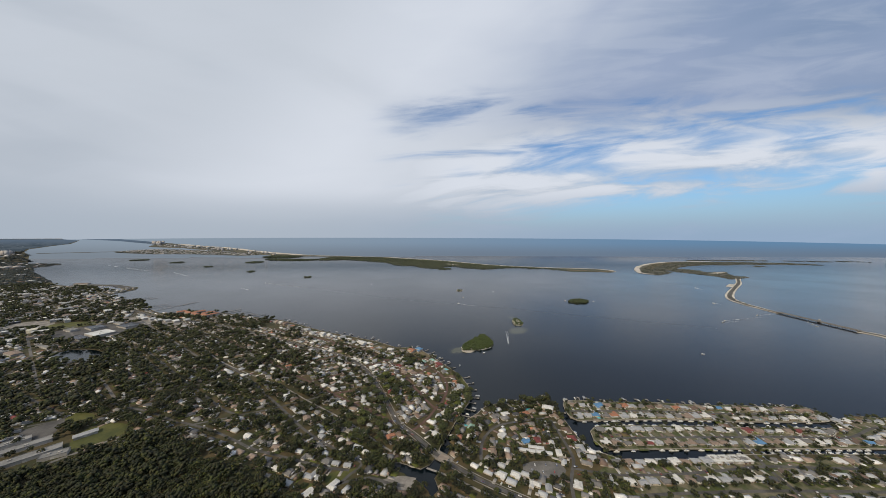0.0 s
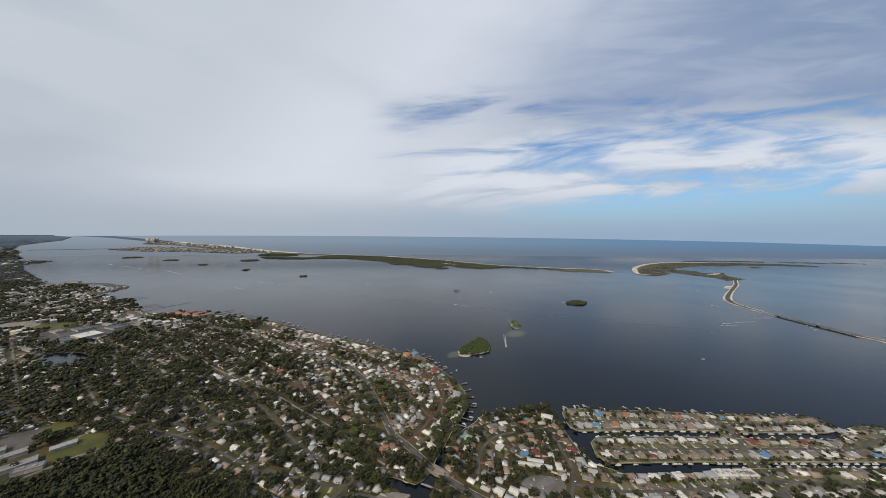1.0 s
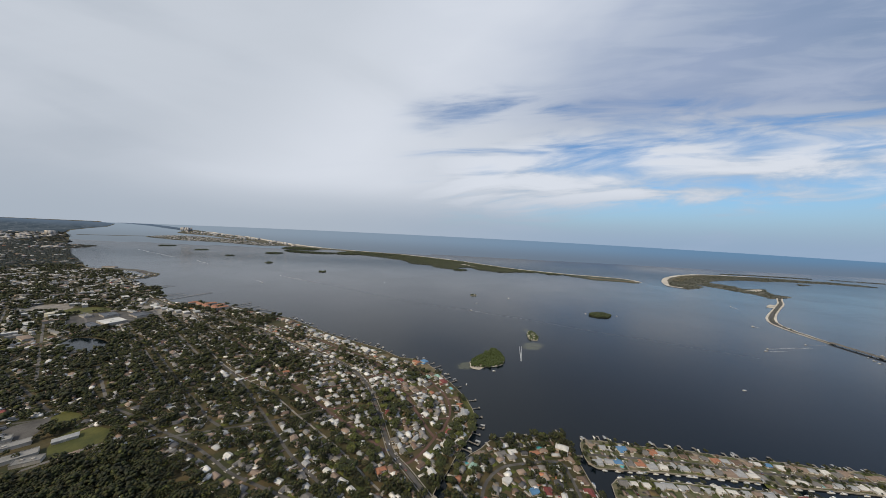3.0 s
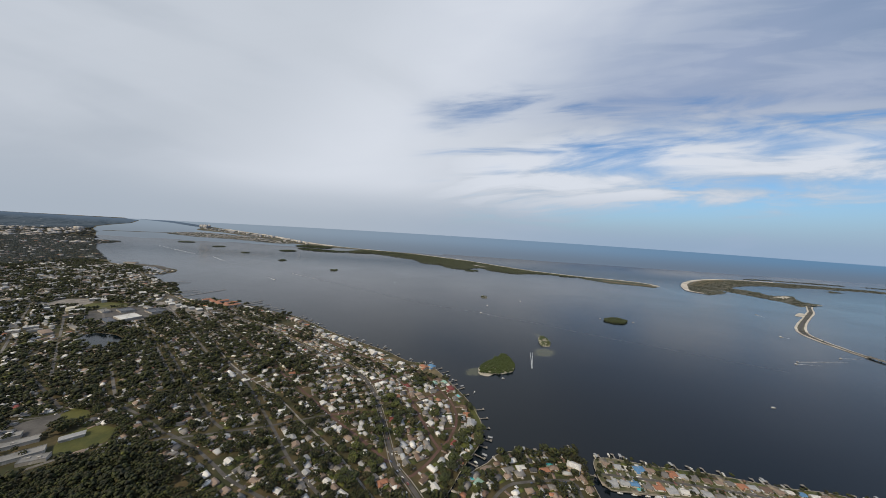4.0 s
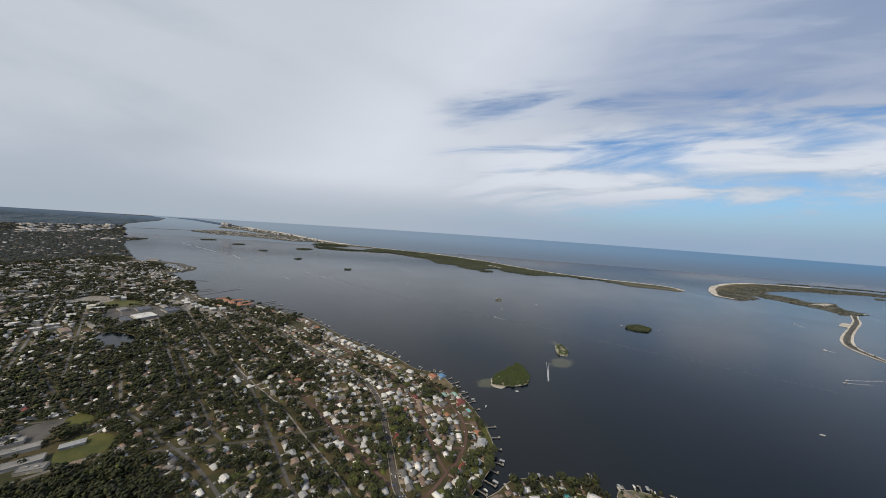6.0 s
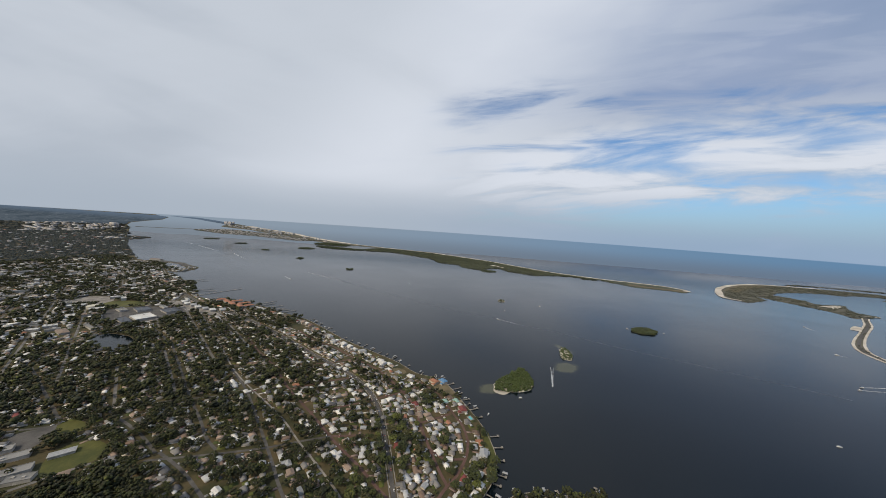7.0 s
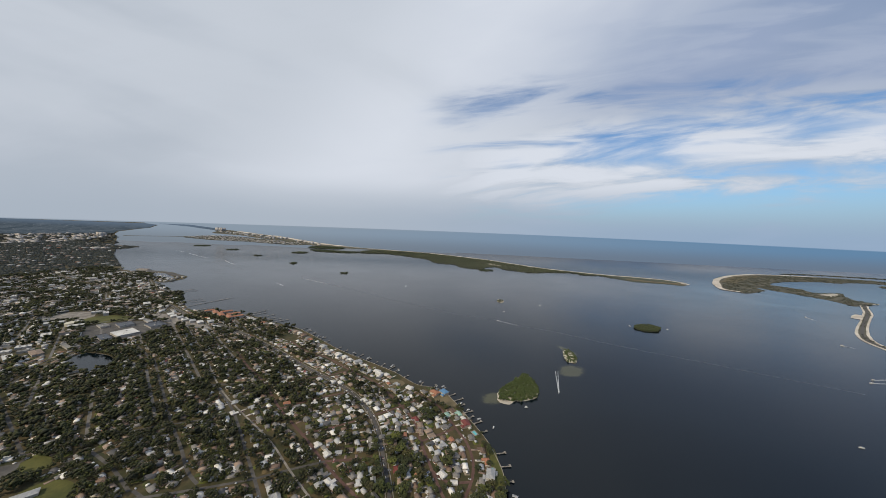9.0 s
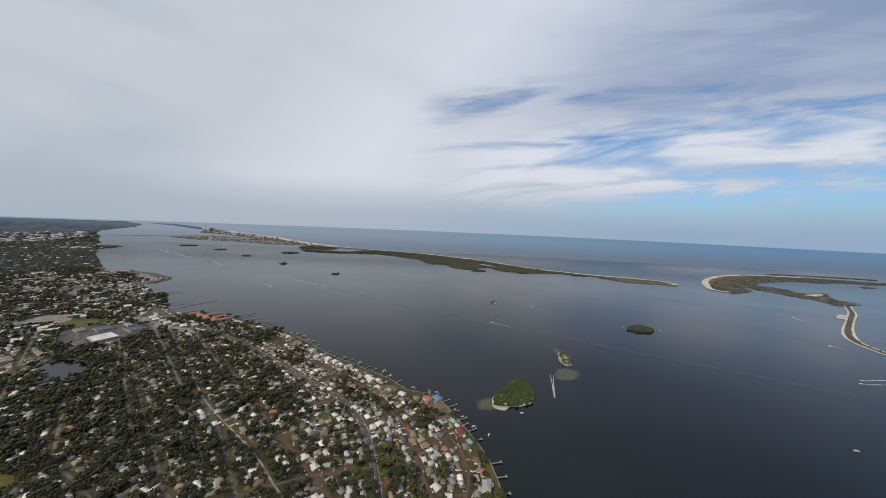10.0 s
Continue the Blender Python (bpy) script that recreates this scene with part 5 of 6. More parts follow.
p, s = drawn(np.c_[roofs[:, :2], np.full(len(roofs), LAND_Z)])
size = 0.8 * np.c_[rng.uniform(16, 34, len(roofs)), rng.uniform(12, 20, len(roofs)), rng.uniform(9, 12, len(roofs))] * np.where(roofs[:, 2] > 20, 1.6, 1.0)[:, None]
tagged(joined("far_rooftops", [FIELD_ROOFS], [(*arrays(hip(box(-0.5, 0.5, -0.5, 0.5, 0, 0.8), -0.5, 0.5, -0.5, 0.5, 0.8, 0.2, 0.02)), 0,
                                               np.c_[p, TOWN + rng.integers(0, 2, len(roofs)) * math.pi / 2], size * s[:, None])]),
       "pale roofs scattered in the far tree cover", "buildings", kind="stuff")

# beyond the woods the mainland is a glowing backdrop, haze put into its colour
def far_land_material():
    m = bpy.data.materials.new("far_land_haze_glow")
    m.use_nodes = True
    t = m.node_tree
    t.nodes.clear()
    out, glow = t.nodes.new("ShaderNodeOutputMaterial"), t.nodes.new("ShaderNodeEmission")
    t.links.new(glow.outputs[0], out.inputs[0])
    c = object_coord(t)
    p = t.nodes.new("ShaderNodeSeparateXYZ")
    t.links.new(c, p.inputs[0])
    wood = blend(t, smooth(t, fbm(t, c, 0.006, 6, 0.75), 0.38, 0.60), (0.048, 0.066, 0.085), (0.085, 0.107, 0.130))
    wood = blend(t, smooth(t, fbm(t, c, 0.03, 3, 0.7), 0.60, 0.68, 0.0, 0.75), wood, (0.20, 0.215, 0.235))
    # the higher, farther part fades to a painted blue haze
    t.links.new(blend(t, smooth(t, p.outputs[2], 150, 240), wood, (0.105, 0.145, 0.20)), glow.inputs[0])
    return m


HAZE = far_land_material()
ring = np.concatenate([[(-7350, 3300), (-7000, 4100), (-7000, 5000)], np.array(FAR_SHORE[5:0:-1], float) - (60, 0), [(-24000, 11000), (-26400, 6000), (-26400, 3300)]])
tagged(sheet("backdrop", [ring], 9, 900, HAZE, depth=8), "wooded coast on the horizon, blue-grey haze painted into its glow", "ground", kind="structure")
tagged(sheet("backdrop", [np.array(SAND_KEY, float)], 5, 900, HAZE, depth=5), "thin wooded coast on the horizon, haze painted into its glow", "ground", kind="structure")
# ---------------------------------------------------------------- keys and barrier islands
def cover(name, loop, spacing, radius, height, label, z=1.0, gaps=0.1, inset=None, seed=1):
    """Mangrove and pine cover of an island, as joined crowns."""
    r = np.random.default_rng(seed)
    lo, hi = loop.min(0), loop.max(0)
    g = np.stack(np.meshgrid(np.arange(lo[0], hi[0], spacing), np.arange(lo[1], hi[1], spacing)), -1).reshape(-1, 2)
    g = g + r.uniform(-spacing / 2.5, spacing / 2.5, g.shape)
    g = g[inside(loop, g)]
    if inset is not None:
        g = g[inset(g)]
    g = g[r.random(len(g)) > gaps]
    pieces = []
    which = r.integers(0, 3, len(g))
    for k in range(3):
        some = g[which == k]
        v, f = clumps(16 if spacing < 12 else 7, 0.75, 0.36 if spacing < 12 else 0.45, 0, 200 + k)
        rad = radius * r.uniform(0.65, 1.3, len(some))
        tall = height * r.uniform(0.6, 1.25, len(some))
        p, s = drawn(np.c_[some, z + tall * 0.55])
        pieces.append((v, f, 0, np.c_[p, r.uniform(0, 6.28, len(some))], np.c_[rad, rad, tall] * s[:, None]))
    return tagged(joined(name, [MANGROVE], pieces), label, "trees", kind="stuff")


MANGROVE = choice("mangrove_leaves", [(0.034, 0.055, 0.010), (0.048, 0.072, 0.013), (0.042, 0.060, 0.018), (0.066, 0.088, 0.018)], 0.85, "piece", 0.4)
_, key_loop = island("island_5", [(52, 776), (74, 769), (88, 782), (116, 794), (132, 809), (139, 836), (137, 871), (131, 900), (114, 905), (90, 868), (66, 834), (50, 800)],
                     "small round key with a sandy point", SAND, 0.6, 8, 1.2, 20)
cover("mangrove_cover", key_loop, 4.8, 3.9, 4.6, "bright green mangrove thicket on a small key", 0.6, 0.06,
      lambda g: g[:, 1] > 778 + 0.15 * (g[:, 0] - 60))
_, loop = island("island_6", [(240, 1028), (248, 1004), (262, 1000), (276, 1035), (274, 1080), (262, 1098), (250, 1075)], "tiny green key behind a sand bank", SAND, 0.5, 8, 1.0, 20)
cover("mangrove_cover", loop, 6, 4.6, 2.6, "low mangrove scrub on a tiny key", 0.5, 0.10)
_, loop = island("island_7", [(578, 1392), (580, 1362), (601, 1347), (630, 1343), (664, 1379), (676, 1412), (655, 1428), (618, 1425)], "oval wooded key in open water", MARSH, 0.6, 15, 2, 30)
MANGROVE = choice("dark_mangrove_leaves", [(0.030, 0.044, 0.016), (0.042, 0.056, 0.020), (0.052, 0.064, 0.025)], 0.85, "piece", 0.4)
cover("mangrove_cover", loop, 6.0, 5.6, 5.0, "dense mangrove cover of an oval key", 0.6, 0.04)
_, loop = island("island_8", [(75, 1682), (82, 1640), (100, 1630), (108, 1658), (94, 1690)], "tiny sand key with few bushes", SAND, 0.6, 10, 1.5, 20)
cover("mangrove_cover", loop, 9, 5, 4.0, "few bushes on a tiny sand key", 0.6, 0.5)
# middle, half length across the view and half depth
FAR_KEYS = ((-2073, 3328, 85, 90), (-3554, 3534, 83, 62), (-2869, 3268, 62, 52), (-2213, 2852, 36, 36), (-1578, 2488, 32, 44), (-968, 2165, 28, 30))
for k, (x, y, a, b) in enumerate(FAR_KEYS):
    way = np.array((x - EYE[0], y - EYE[1])) / math.hypot(x - EYE[0], y - EYE[1])
    ring = [np.array((x, y)) + a * math.cos(q) * np.array((way[1], -way[0])) + b * math.sin(q) * way for q in np.linspace(0, 5.7, 9)]
    _, loop = island("island_%d" % (9 + k), ring, "small dark mangrove key in the sound", SCRUB, 0.6, 20, 3, 60, seed=k)
    cover("mangrove_cover", loop, 11, 8, 5.0, "dark mangrove cover of a far key", 0.6, 0.08, seed=k)
_, loop = island("island_16", [(-50, 2722), (8, 2790), (82, 2764), (19, 2680)], "small mangrove islet close to the barrier island", MARSH, 0.6, 20, 3, 60)
cover("mangrove_cover", loop, 14, 9, 5.0, "low mangrove cover of a small islet", 0.6, 0.1)
for k, ring in enumerate(([(-2409, 4026), (-2466, 4250), (-2305, 4370), (-2002, 4280), (-1972, 4020), (-2183, 3960)], [(-2180, 3707), (-2160, 3820), (-1804, 3780), (-1555, 3770), (-1543, 3610), (-1726, 3540), (-1953, 3560)])):
    _, loop = island("island_%d" % (18 + k), ring, "long flat mangrove island beside the barrier beach", SCRUB, 0.8, 40, 6, 80, seed=k)
    cover("mangrove_cover", loop, 20, 14, 5.0, "mangrove cover of a long flat island", 0.8, 0.05, seed=k)
# barrier island leaves paled and greyed, haze put into the colour
MANGROVE = choice("island_scrub_leaves", [(0.060, 0.072, 0.038), (0.075, 0.088, 0.044), (0.068, 0.078, 0.046), (0.088, 0.098, 0.05)], 0.85, "piece", 0.4)
cala = curve(CALADESI, 60, True, 4.0, 3)
OUTER_BEACH = [(1458, 2589), (1476, 2671), (1400, 2766), (1209, 2827), (996, 2872), (783, 2964), (555, 3088), (306, 3311), (10, 3611), (-343, 3857), (-751, 4100), (-1004, 4177),
               (-1272, 4257), (-1751, 4401), (-2198, 4586)]
shore_x, shore_y = np.array(OUTER_BEACH[:1:-1], float).T
cover("mangrove_cover", cala, 25, 16, 5.5, "olive-green mangrove and pine cover of the barrier island", 1.0, 0.10,
      lambda g: (g[:, 0] < 1000) & (g[:, 1] < np.interp(g[:, 0], shore_x, shore_y) - 50))
hon = curve(HONEYMOON, 60, True, 3.0, 3)
# needle colours raised to carry the haze over the hooked island
PINES = choice("hazed_pine_needles", [(0.070, 0.082, 0.060), (0.090, 0.098, 0.072), (0.112, 0.112, 0.082)], 0.9, "piece", 0.3)
MANGROVE = PINES
cover("pine_cover", hon, 20, 11, 3.6, "dark pine and mangrove cover of the hooked island", 1.0, 0.50,
      lambda g: (g[:, 1] < np.interp(g[:, 0], (1612, 1690, 1849, 2008, 2279, 2605, 2924, 3223), (2380, 2560, 2810, 3010, 3265, 3475, 3560, 3590))))


def beach(name, points, width, mat, label, z, rough=1.0):
    line = curve(points, 25, rough=rough)
    r = np.random.default_rng(5)
    wide = np.convolve(np.pad(r.uniform(0.55, 1.45, len(line)), 2, mode="edge"), np.ones(5) / 5, "valid")
    return tagged(ribbon(name, line, width * wide, z, mat), label, "beach", kind="structure")


beach("beach_1", OUTER_BEACH, 40, SAND, "narrow pale sand beach along the barrier island", 2.2)
beach("beach_7", [(-2198, 4586), (-2775, 4929), (-3426, 5456), (-4330, 6238), (-5000, 6768), (-5920, 7346), (-7400, 8458)], 150, SAND, "pale sand beach on the outer shore of the far resort", 2.4)
beach("beach_2", [(1440, 2585), (1330, 2605), (1214, 2640), (1100, 2690)], 80, DRYGRASS, "brown salt flat at the island's tip", 1.9)
beach("beach_3", [(1690, 2400), (1625, 2470), (1690, 2620), (1849, 2880), (2008, 3076), (2279, 3332), (2605, 3540), (2924, 3620), (3223, 3630)], 40, SAND,
      "wide white sand beach round the hooked island", 2.2)
beach("beach_4", [(1900, 2830), (2130, 3080), (2350, 3290), (2600, 3440)], 100, DRYGRASS, "brown dune grass behind the beach", 1.9)
beach("beach_5", [(2190, 2440), (2280, 2505), (2370, 2560)], 62, SAND, "pale sandy parking grounds at the causeway's end", 2.6)
beach("beach_6", [(2180, 2225), (2230, 2240), (2275, 2252)], 16, SAND, "thin sand spit beside the causeway", 2.3)
beach("beach_8", [(1725, 1808), (1775, 1862), (1830, 1905)], 34, SAND, "small sandy beach beside the causeway", 1.2)
beach("beach_9", [(40, 3190), (90, 3120), (150, 3060)], 36, SAND, "pale sand clearing in the island's scrub", 6.5)
# low strip islands to the north
for k, (pts, w) in enumerate((([(3050, 3770), (3400, 3850), (4043, 3790)], 50), ([(4246, 3790), (4480, 3740), (4730, 3690)], 45), ([(3170, 3075), (3235, 3105), (3300, 3115)], 60), ([(4844, 3735), (5000, 3735), (5147, 3640)], 30))):
    line = curve(pts, 60)
    ring = np.concatenate([line + (0, w / 2), line[::-1] - (0, w / 2)])
    tagged(sheet("island_%d" % (22 + k), [ring], 0.8, 300, SCRUB, depth=2), "low dark strip island on the northern horizon", "island", kind="structure")
    cover("pine_cover", ring, 26, 15, 4.5, "dark cover of a low strip island", 0.8, 0.1, seed=k)

# ---------------------------------------------------------------- causeway and bridge
def strip(line, width):
    d = np.gradient(line, axis=0)
    d /= np.linalg.norm(d, axis=1, keepdims=True)
    side = np.stack([-d[:, 1], d[:, 0]], -1) * np.asarray(width).reshape(-1, 1) / 2
    return np.concatenate([line + side, (line - side)[::-1]])


for k, (pts, widths) in enumerate(((CAUSEWAY, (30, 26, 28, 32, 30, 27, 29, 33, 36, 33, 28, 22)), (CAUSEWAY_END, (26, 44, 52, 50, 50, 50)))):
    line = curve(pts, 16, rough=0.5, seed=k)
    w = np.interp(np.linspace(0, 1, len(line)), np.linspace(0, 1, len(widths)), widths)
    tagged(sheet("causeway_%d" % (k + 1), [strip(line, w)], 1.3, 80, SAND, depth=2.4), "sandy causeway embankment crossing the sound", "causeway", kind="structure")
    tagged(ribbon("verge_%d" % (k + 1), line, w * 0.54, 1.42, SCRUB), "scrubby verge of the causeway", "verge", kind="structure")
    tagged(ribbon("road_%d" % (90 + k), line, 9.0, 1.6, ASPHALT), "grey causeway road", "road", kind="structure")
    cover("palm_scrub", strip(line, w * 0.6), 14, 3.6, 3.4, "scattered bushes and palms along the causeway", 1.3, 0.72, seed=k)


def causeway_bridge(a, b):
    a, b = Vector((*a, 0)), Vector((*b, 0))
    run = b - a
    root = new("road_bridge")
    root.matrix_basis = Matrix.Translation(a) @ Matrix.Rotation(math.atan2(run.y, run.x), 4, "Z")
    n = run.length
    part("deck", box(-6, n + 6, -6.5, 6.5, 3.4, 4.6), CONCRETE, root)
    part("roadway", box(-6, n + 6, -5.2, 5.2, 4.6, 4.68), PALE_ROAD, root)
    for y in (-6.3, 6.3):
        part("parapet", box(-6, n + 6, y - 0.2, y + 0.2, 4.6, 5.7), CONCRETE, root)
    for x in np.arange(8, n, 19):
        for y in (-4.2, 4.2):
            part("pier", box(x - 0.6, x + 0.6, y - 0.6, y + 0.6, -2, 3.4), CONCRETE, root)
    part("bascule_house", box(n * 0.52, n * 0.52 + 6, 6.5, 11, -2, 9.5), STUCCO, root)
    tagged(root, "long low concrete bascule bridge on piers over open water", "bridge")


causeway_bridge((1328, 1187), (1322, 955))

# creek bridge under the main road, with its pale deck
def creek_bridge():
    root = new("creek_bridge")
    root.matrix_basis = Matrix.Translation((1.5, 396, 0)) @ Matrix.Rotation(math.atan2(-27, 34), 4, "Z")
    part("deck", box(-13, 13, -7.2, 7.2, 0.4, LAND_Z + 0.1), CONCRETE, root)
    part("roadway", box(-7, 7, -5.6, 5.6, LAND_Z + 0.1, LAND_Z + 0.3), mottled("pale_bridge_concrete", (0.26, 0.21, 0.17), (0.36, 0.30, 0.25), 0.2, 0.9), root)
    for y in (-6.9, 6.9):
        part("parapet", box(-13, 13, y - 0.25, y + 0.25, LAND_Z + 0.1, LAND_Z + 1.1), CONCRETE, root)
    tagged(root, "short concrete road bridge over the tidal creek", "bridge")


creek_bridge()
tagged(sheet("sandbar", [curve([(-46, 385), (-40, 388), (-30, 384), (-31, 380), (-40, 381)], 4, True, 0.3)], 0.25, 20, SAND, depth=0.6), "pale sand bar in the creek", "sandbar", kind="structure")
# sea wall cap along the town shore and the canals
CAP = mottled("sea_wall_cap", (0.28, 0.25, 0.20), (0.42, 0.38, 0.32), 0.1, 0.9, 0.6)
for name, line in (("sea_wall_1", curve(TOWN_SHORE, 10)), ("sea_wall_2", curve(BAY_SHORE, 10)), ("sea_wall_3", np.r_[curve(FINGER_NORTH, 10, True), [FINGER_NORTH[0]]]),
                   ("sea_wall_4", np.r_[curve(FINGER_SOUTH, 10, True), [FINGER_SOUTH[0]]])):
    tagged(ribbon(name, line, 1.1, LAND_Z + 0.22, CAP), "pale concrete sea wall cap", "sea wall", kind="structure")

# ---------------------------------------------------------------- docks and boats
TIMBER = mottled("weathered_dock_timber", (0.20, 0.18, 0.155), (0.34, 0.31, 0.27), 0.4, 0.9, 3)
GELCOAT = choice("boat_gelcoat", [(0.72, 0.72, 0.71), (0.62, 0.63, 0.64), (0.70, 0.68, 0.62)], 0.25)
CANVAS = choice("boat_canopy", [(0.10, 0.14, 0.22), (0.6, 0.6, 0.58), (0.25, 0.24, 0.22)], 0.8)
dock_made, boat_made = {}, []


def build_dock(length, roofed):
    root = new("dock")
    part("walkway", box(-0.9, 0.9, -1, length, 1.25, 1.45), TIMBER, root)
    part("platform", box(-3.2, 1.6, length, length + 3.0, 1.25, 1.46), TIMBER, root)
    for y in np.arange(2, length + 4, 5.5):
        for x in (-0.75, 0.75):
            part("post", box(x - 0.16, x + 0.16, y - 0.16, y + 0.16, -2, 1.7), TIMBER, root)
    if roofed:
        part("lift_roof", hip(bmesh.new(), -7.0, -3.6, length - 4, length + 3, 3.6, 0.8, 0.3), ROOF_MATS["l"], root, "pale metal boat lift roof")
        for x in (-6.8, -3.8):
            for y in (length - 3.8, length + 2.8):
                part("lift_post", box(x - 0.15, x + 0.15, y - 0.15, y + 0.15, -2, 3.45), TIMBER, root)
    return tagged(root, "weathered timber dock on posts" + (" with a roofed boat lift" if roofed else " reaching from the sea wall"), "dock", "private docks")


def dock(x, y, turn, length=18, roofed=False):
    key = (length, roofed)
    m = Matrix.Translation((x, y, 0)) @ Matrix.Rotation(turn, 4, "Z")
    if key in dock_made:
        return copy_thing(dock_made[key], m)
    dock_made[key] = build_dock(length, roofed)
    dock_made[key].matrix_basis = m
    return dock_made[key]


def hull(bm, length, beam, height):
    """A pointed hull, bow towards +y."""
    rows = []
    for u, w in ((0, 0.86), (0.35, 1.0), (0.65, 0.88), (0.85, 0.5), (1.0, 0.06)):
        y = (u - 0.5) * length
        rows.append([bm.verts.new(p) for p in ((-w * beam / 2, y, height), (-w * beam * 0.33, y, 0), (w * beam * 0.33, y, 0), (w * beam / 2, y, height))])
    for a, b in zip(rows, rows[1:]):
        for i in range(3):
            bm.faces.new((a[i], a[i + 1], b[i + 1], b[i]))
        bm.faces.new((a[3], a[0], b[0], b[3]))
    bm.faces.new(rows[0])
    bm.faces.new(rows[-1][::-1])
    return bm


def boat(x, y, turn, size=1.0):
    m = Matrix.Translation((x, y, -0.15)) @ Matrix.Rotation(turn, 4, "Z")
    if len(boat_made) < 3:
        k = len(boat_made)
        root = new("motor_boat")
        part("hull", hull(bmesh.new(), 8.5, 2.8, 1.3), GELCOAT, root)
        cabin = part("cabin", box(-0.9, 0.9, -0.6, 2.0, 1.25, 2.3), GELCOAT, root)
        part("windscreen", box(-0.8, 0.8, 1.98, 2.08, 1.6, 2.25), GLASS, cabin, "dark tinted windscreen")
        if k:
            part("canopy", box(-1.1, 1.1, -2.4, 0.6, 2.7, 2.85), CANVAS, root)
        part("outboard_motor", box(-0.3, 0.3, -4.9, -4.3, 0.3, 1.7), CANVAS, root)
        tagged(root, "white fibreglass motor boat on the water", "boat", "motor boats")
        root.matrix_basis = m
        boat_made.append(root)
    else:
        root = copy_thing(boat_made[int(rng.integers(0, 3))], m)
    root.scale = (size,) * 3
    return root


def docks_along(points, spacing, lengths, chance, boats):
    """Docks at right angles to a shore with the water on its left."""
    line = curve(points, 6)
    seg = np.linalg.norm(np.diff(line, axis=0), axis=1)
    run = np.concatenate([[0], np.cumsum(seg)])
    s = spacing / 2
    while s < run[-1] - 3:
        i = int(np.searchsorted(run, s))
        d = line[min(i + 1, len(line) - 1)] - line[i - 1]
        turn = math.atan2(d[1], d[0])
        length = int(rng.choice(lengths))
        if rng.random() < chance:
            x, y = line[i]
            dock(x, y, turn, length, rng.random() < 0.35)
            if rng.random() < boats:
                side = 3.6 if rng.random() < 0.5 else -7.0
                out = length * 0.75
                boat(x + math.cos(turn) * side - math.sin(turn) * out, y + math.sin(turn) * side + math.cos(turn) * out, turn + rng.choice([0, math.pi]), rng.uniform(0.7, 1.05))
        s += spacing * rng.uniform(0.75, 1.3)


def moor_along(points, spacing, chance):
    """Boats lying alongside a canal wall, each at a narrow landing."""
    line = curve(points, 6)
    run = np.concatenate([[0], np.cumsum(np.linalg.norm(np.diff(line, axis=0), axis=1))])
    s = spacing / 2
    while s < run[-1] - 6:
        i = int(np.searchsorted(run, s))
        d = line[min(i + 1, len(line) - 1)] - line[i - 1]
        turn = math.atan2(d[1], d[0])
        if rng.random() < chance:
            x, y = line[i] + np.array((-math.sin(turn), math.cos(turn))) * 2.6
            boat(x, y, turn - math.pi / 2, rng.uniform(0.75, 1.1))
        s += spacing * rng.uniform(0.7, 1.3)


docks_along(TOWN_SHORE[::1][:12], 27, (12, 15, 20), 0.75, 0.35)
docks_along(TOWN_SHORE[11:21], 23, (10, 13, 16), 0.85, 0.4)
docks_along(TOWN_SHORE[20:22], 18, (5, 7), 0.6, 0.4)
docks_along(BAY_SHORE[3:7], 20, (6, 8), 0.6, 0.3)
docks_along(BAY_SHORE[6:11], 20, (7, 9), 0.85, 0.7)
moor_along(BAY_SHORE[11:17], 14, 0.85)
moor_along(BAY_SHORE[18:27], 14, 0.85)
docks_along(FINGER_NORTH[:11], 20, (5, 6, 8), 0.85, 0.7)
moor_along(FINGER_NORTH[13:20], 14, 0.85)
moor_along(FINGER_SOUTH[1:9], 14, 0.85)
moor_along(FINGER_SOUTH[16:22], 14, 0.85)


def long_pier(points, width, label):
    line = curve(points, 12)
    root = new("fishing_pier")
    bm = bmesh.new()
    for a, b in zip(line, line[1:]):
        d = (b - a) / np.linalg.norm(b - a)
        q = np.array((-d[1], d[0])) * width / 2
        v = [bm.verts.new((*p, z)) for z in (1.6, 2.0) for p in (a - q, b - q, b + q, a + q)]
        for f in ((3, 2, 1, 0), (4, 5, 6, 7), (0, 1, 5, 4), (1, 2, 6, 5), (2, 3, 7, 6), (3, 0, 4, 7)):
            bm.faces.new([v[i] for i in f])
    part("walkway", bm, TIMBER, root)
    for p in line[::1]:
        part("post", box(p[0] - 0.3, p[0] + 0.3, p[1] - 0.3, p[1] + 0.3, -2, 1.6), TIMBER, root)
    tagged(root, label, "pier")


long_pier([(-1139, 1172), (-1118, 1260), (-1093, 1349)], 3.5, "long timber fishing pier reaching into the sound")
for pts in ([(-1222, 1240), (-1190, 1300)], [(-1200, 1225), (-1150, 1275)], [(-1070, 1148), (-1026, 1202)], [(-850, 1150), (-820, 1225)], [(-830, 1146), (-800, 1195)], [(-760, 1116), (-726, 1147)],
            [(-790, 1130), (-755, 1180)], [(-1385, 1368), (-1350, 1425)], [(-1420, 1380), (-1390, 1440)], [(-745, 1110), (-700, 1140)], [(-700, 1100), (-672, 1140)]):
    long_pier(pts, 2.6, "narrow timber pier from the town shore")
# marina: boats in their berths
for i in range(15):
    for j in range(4):
        if rng.random() < 0.85:
            u, v = i / 14, j / 3
            boat(-1985 + 215 * u + 10 * v, 1752 - 105 * u - 42 * v * (1 - u * 0.3), 0.9 + rng.normal(0, 0.05), rng.uniform(1.0, 1.7))
hall("marina_hall", -2150, 1800, 70, 24, 8, 0.2, ROOF_MATS["t"], "cream marina hall on the quay", pitched=2)

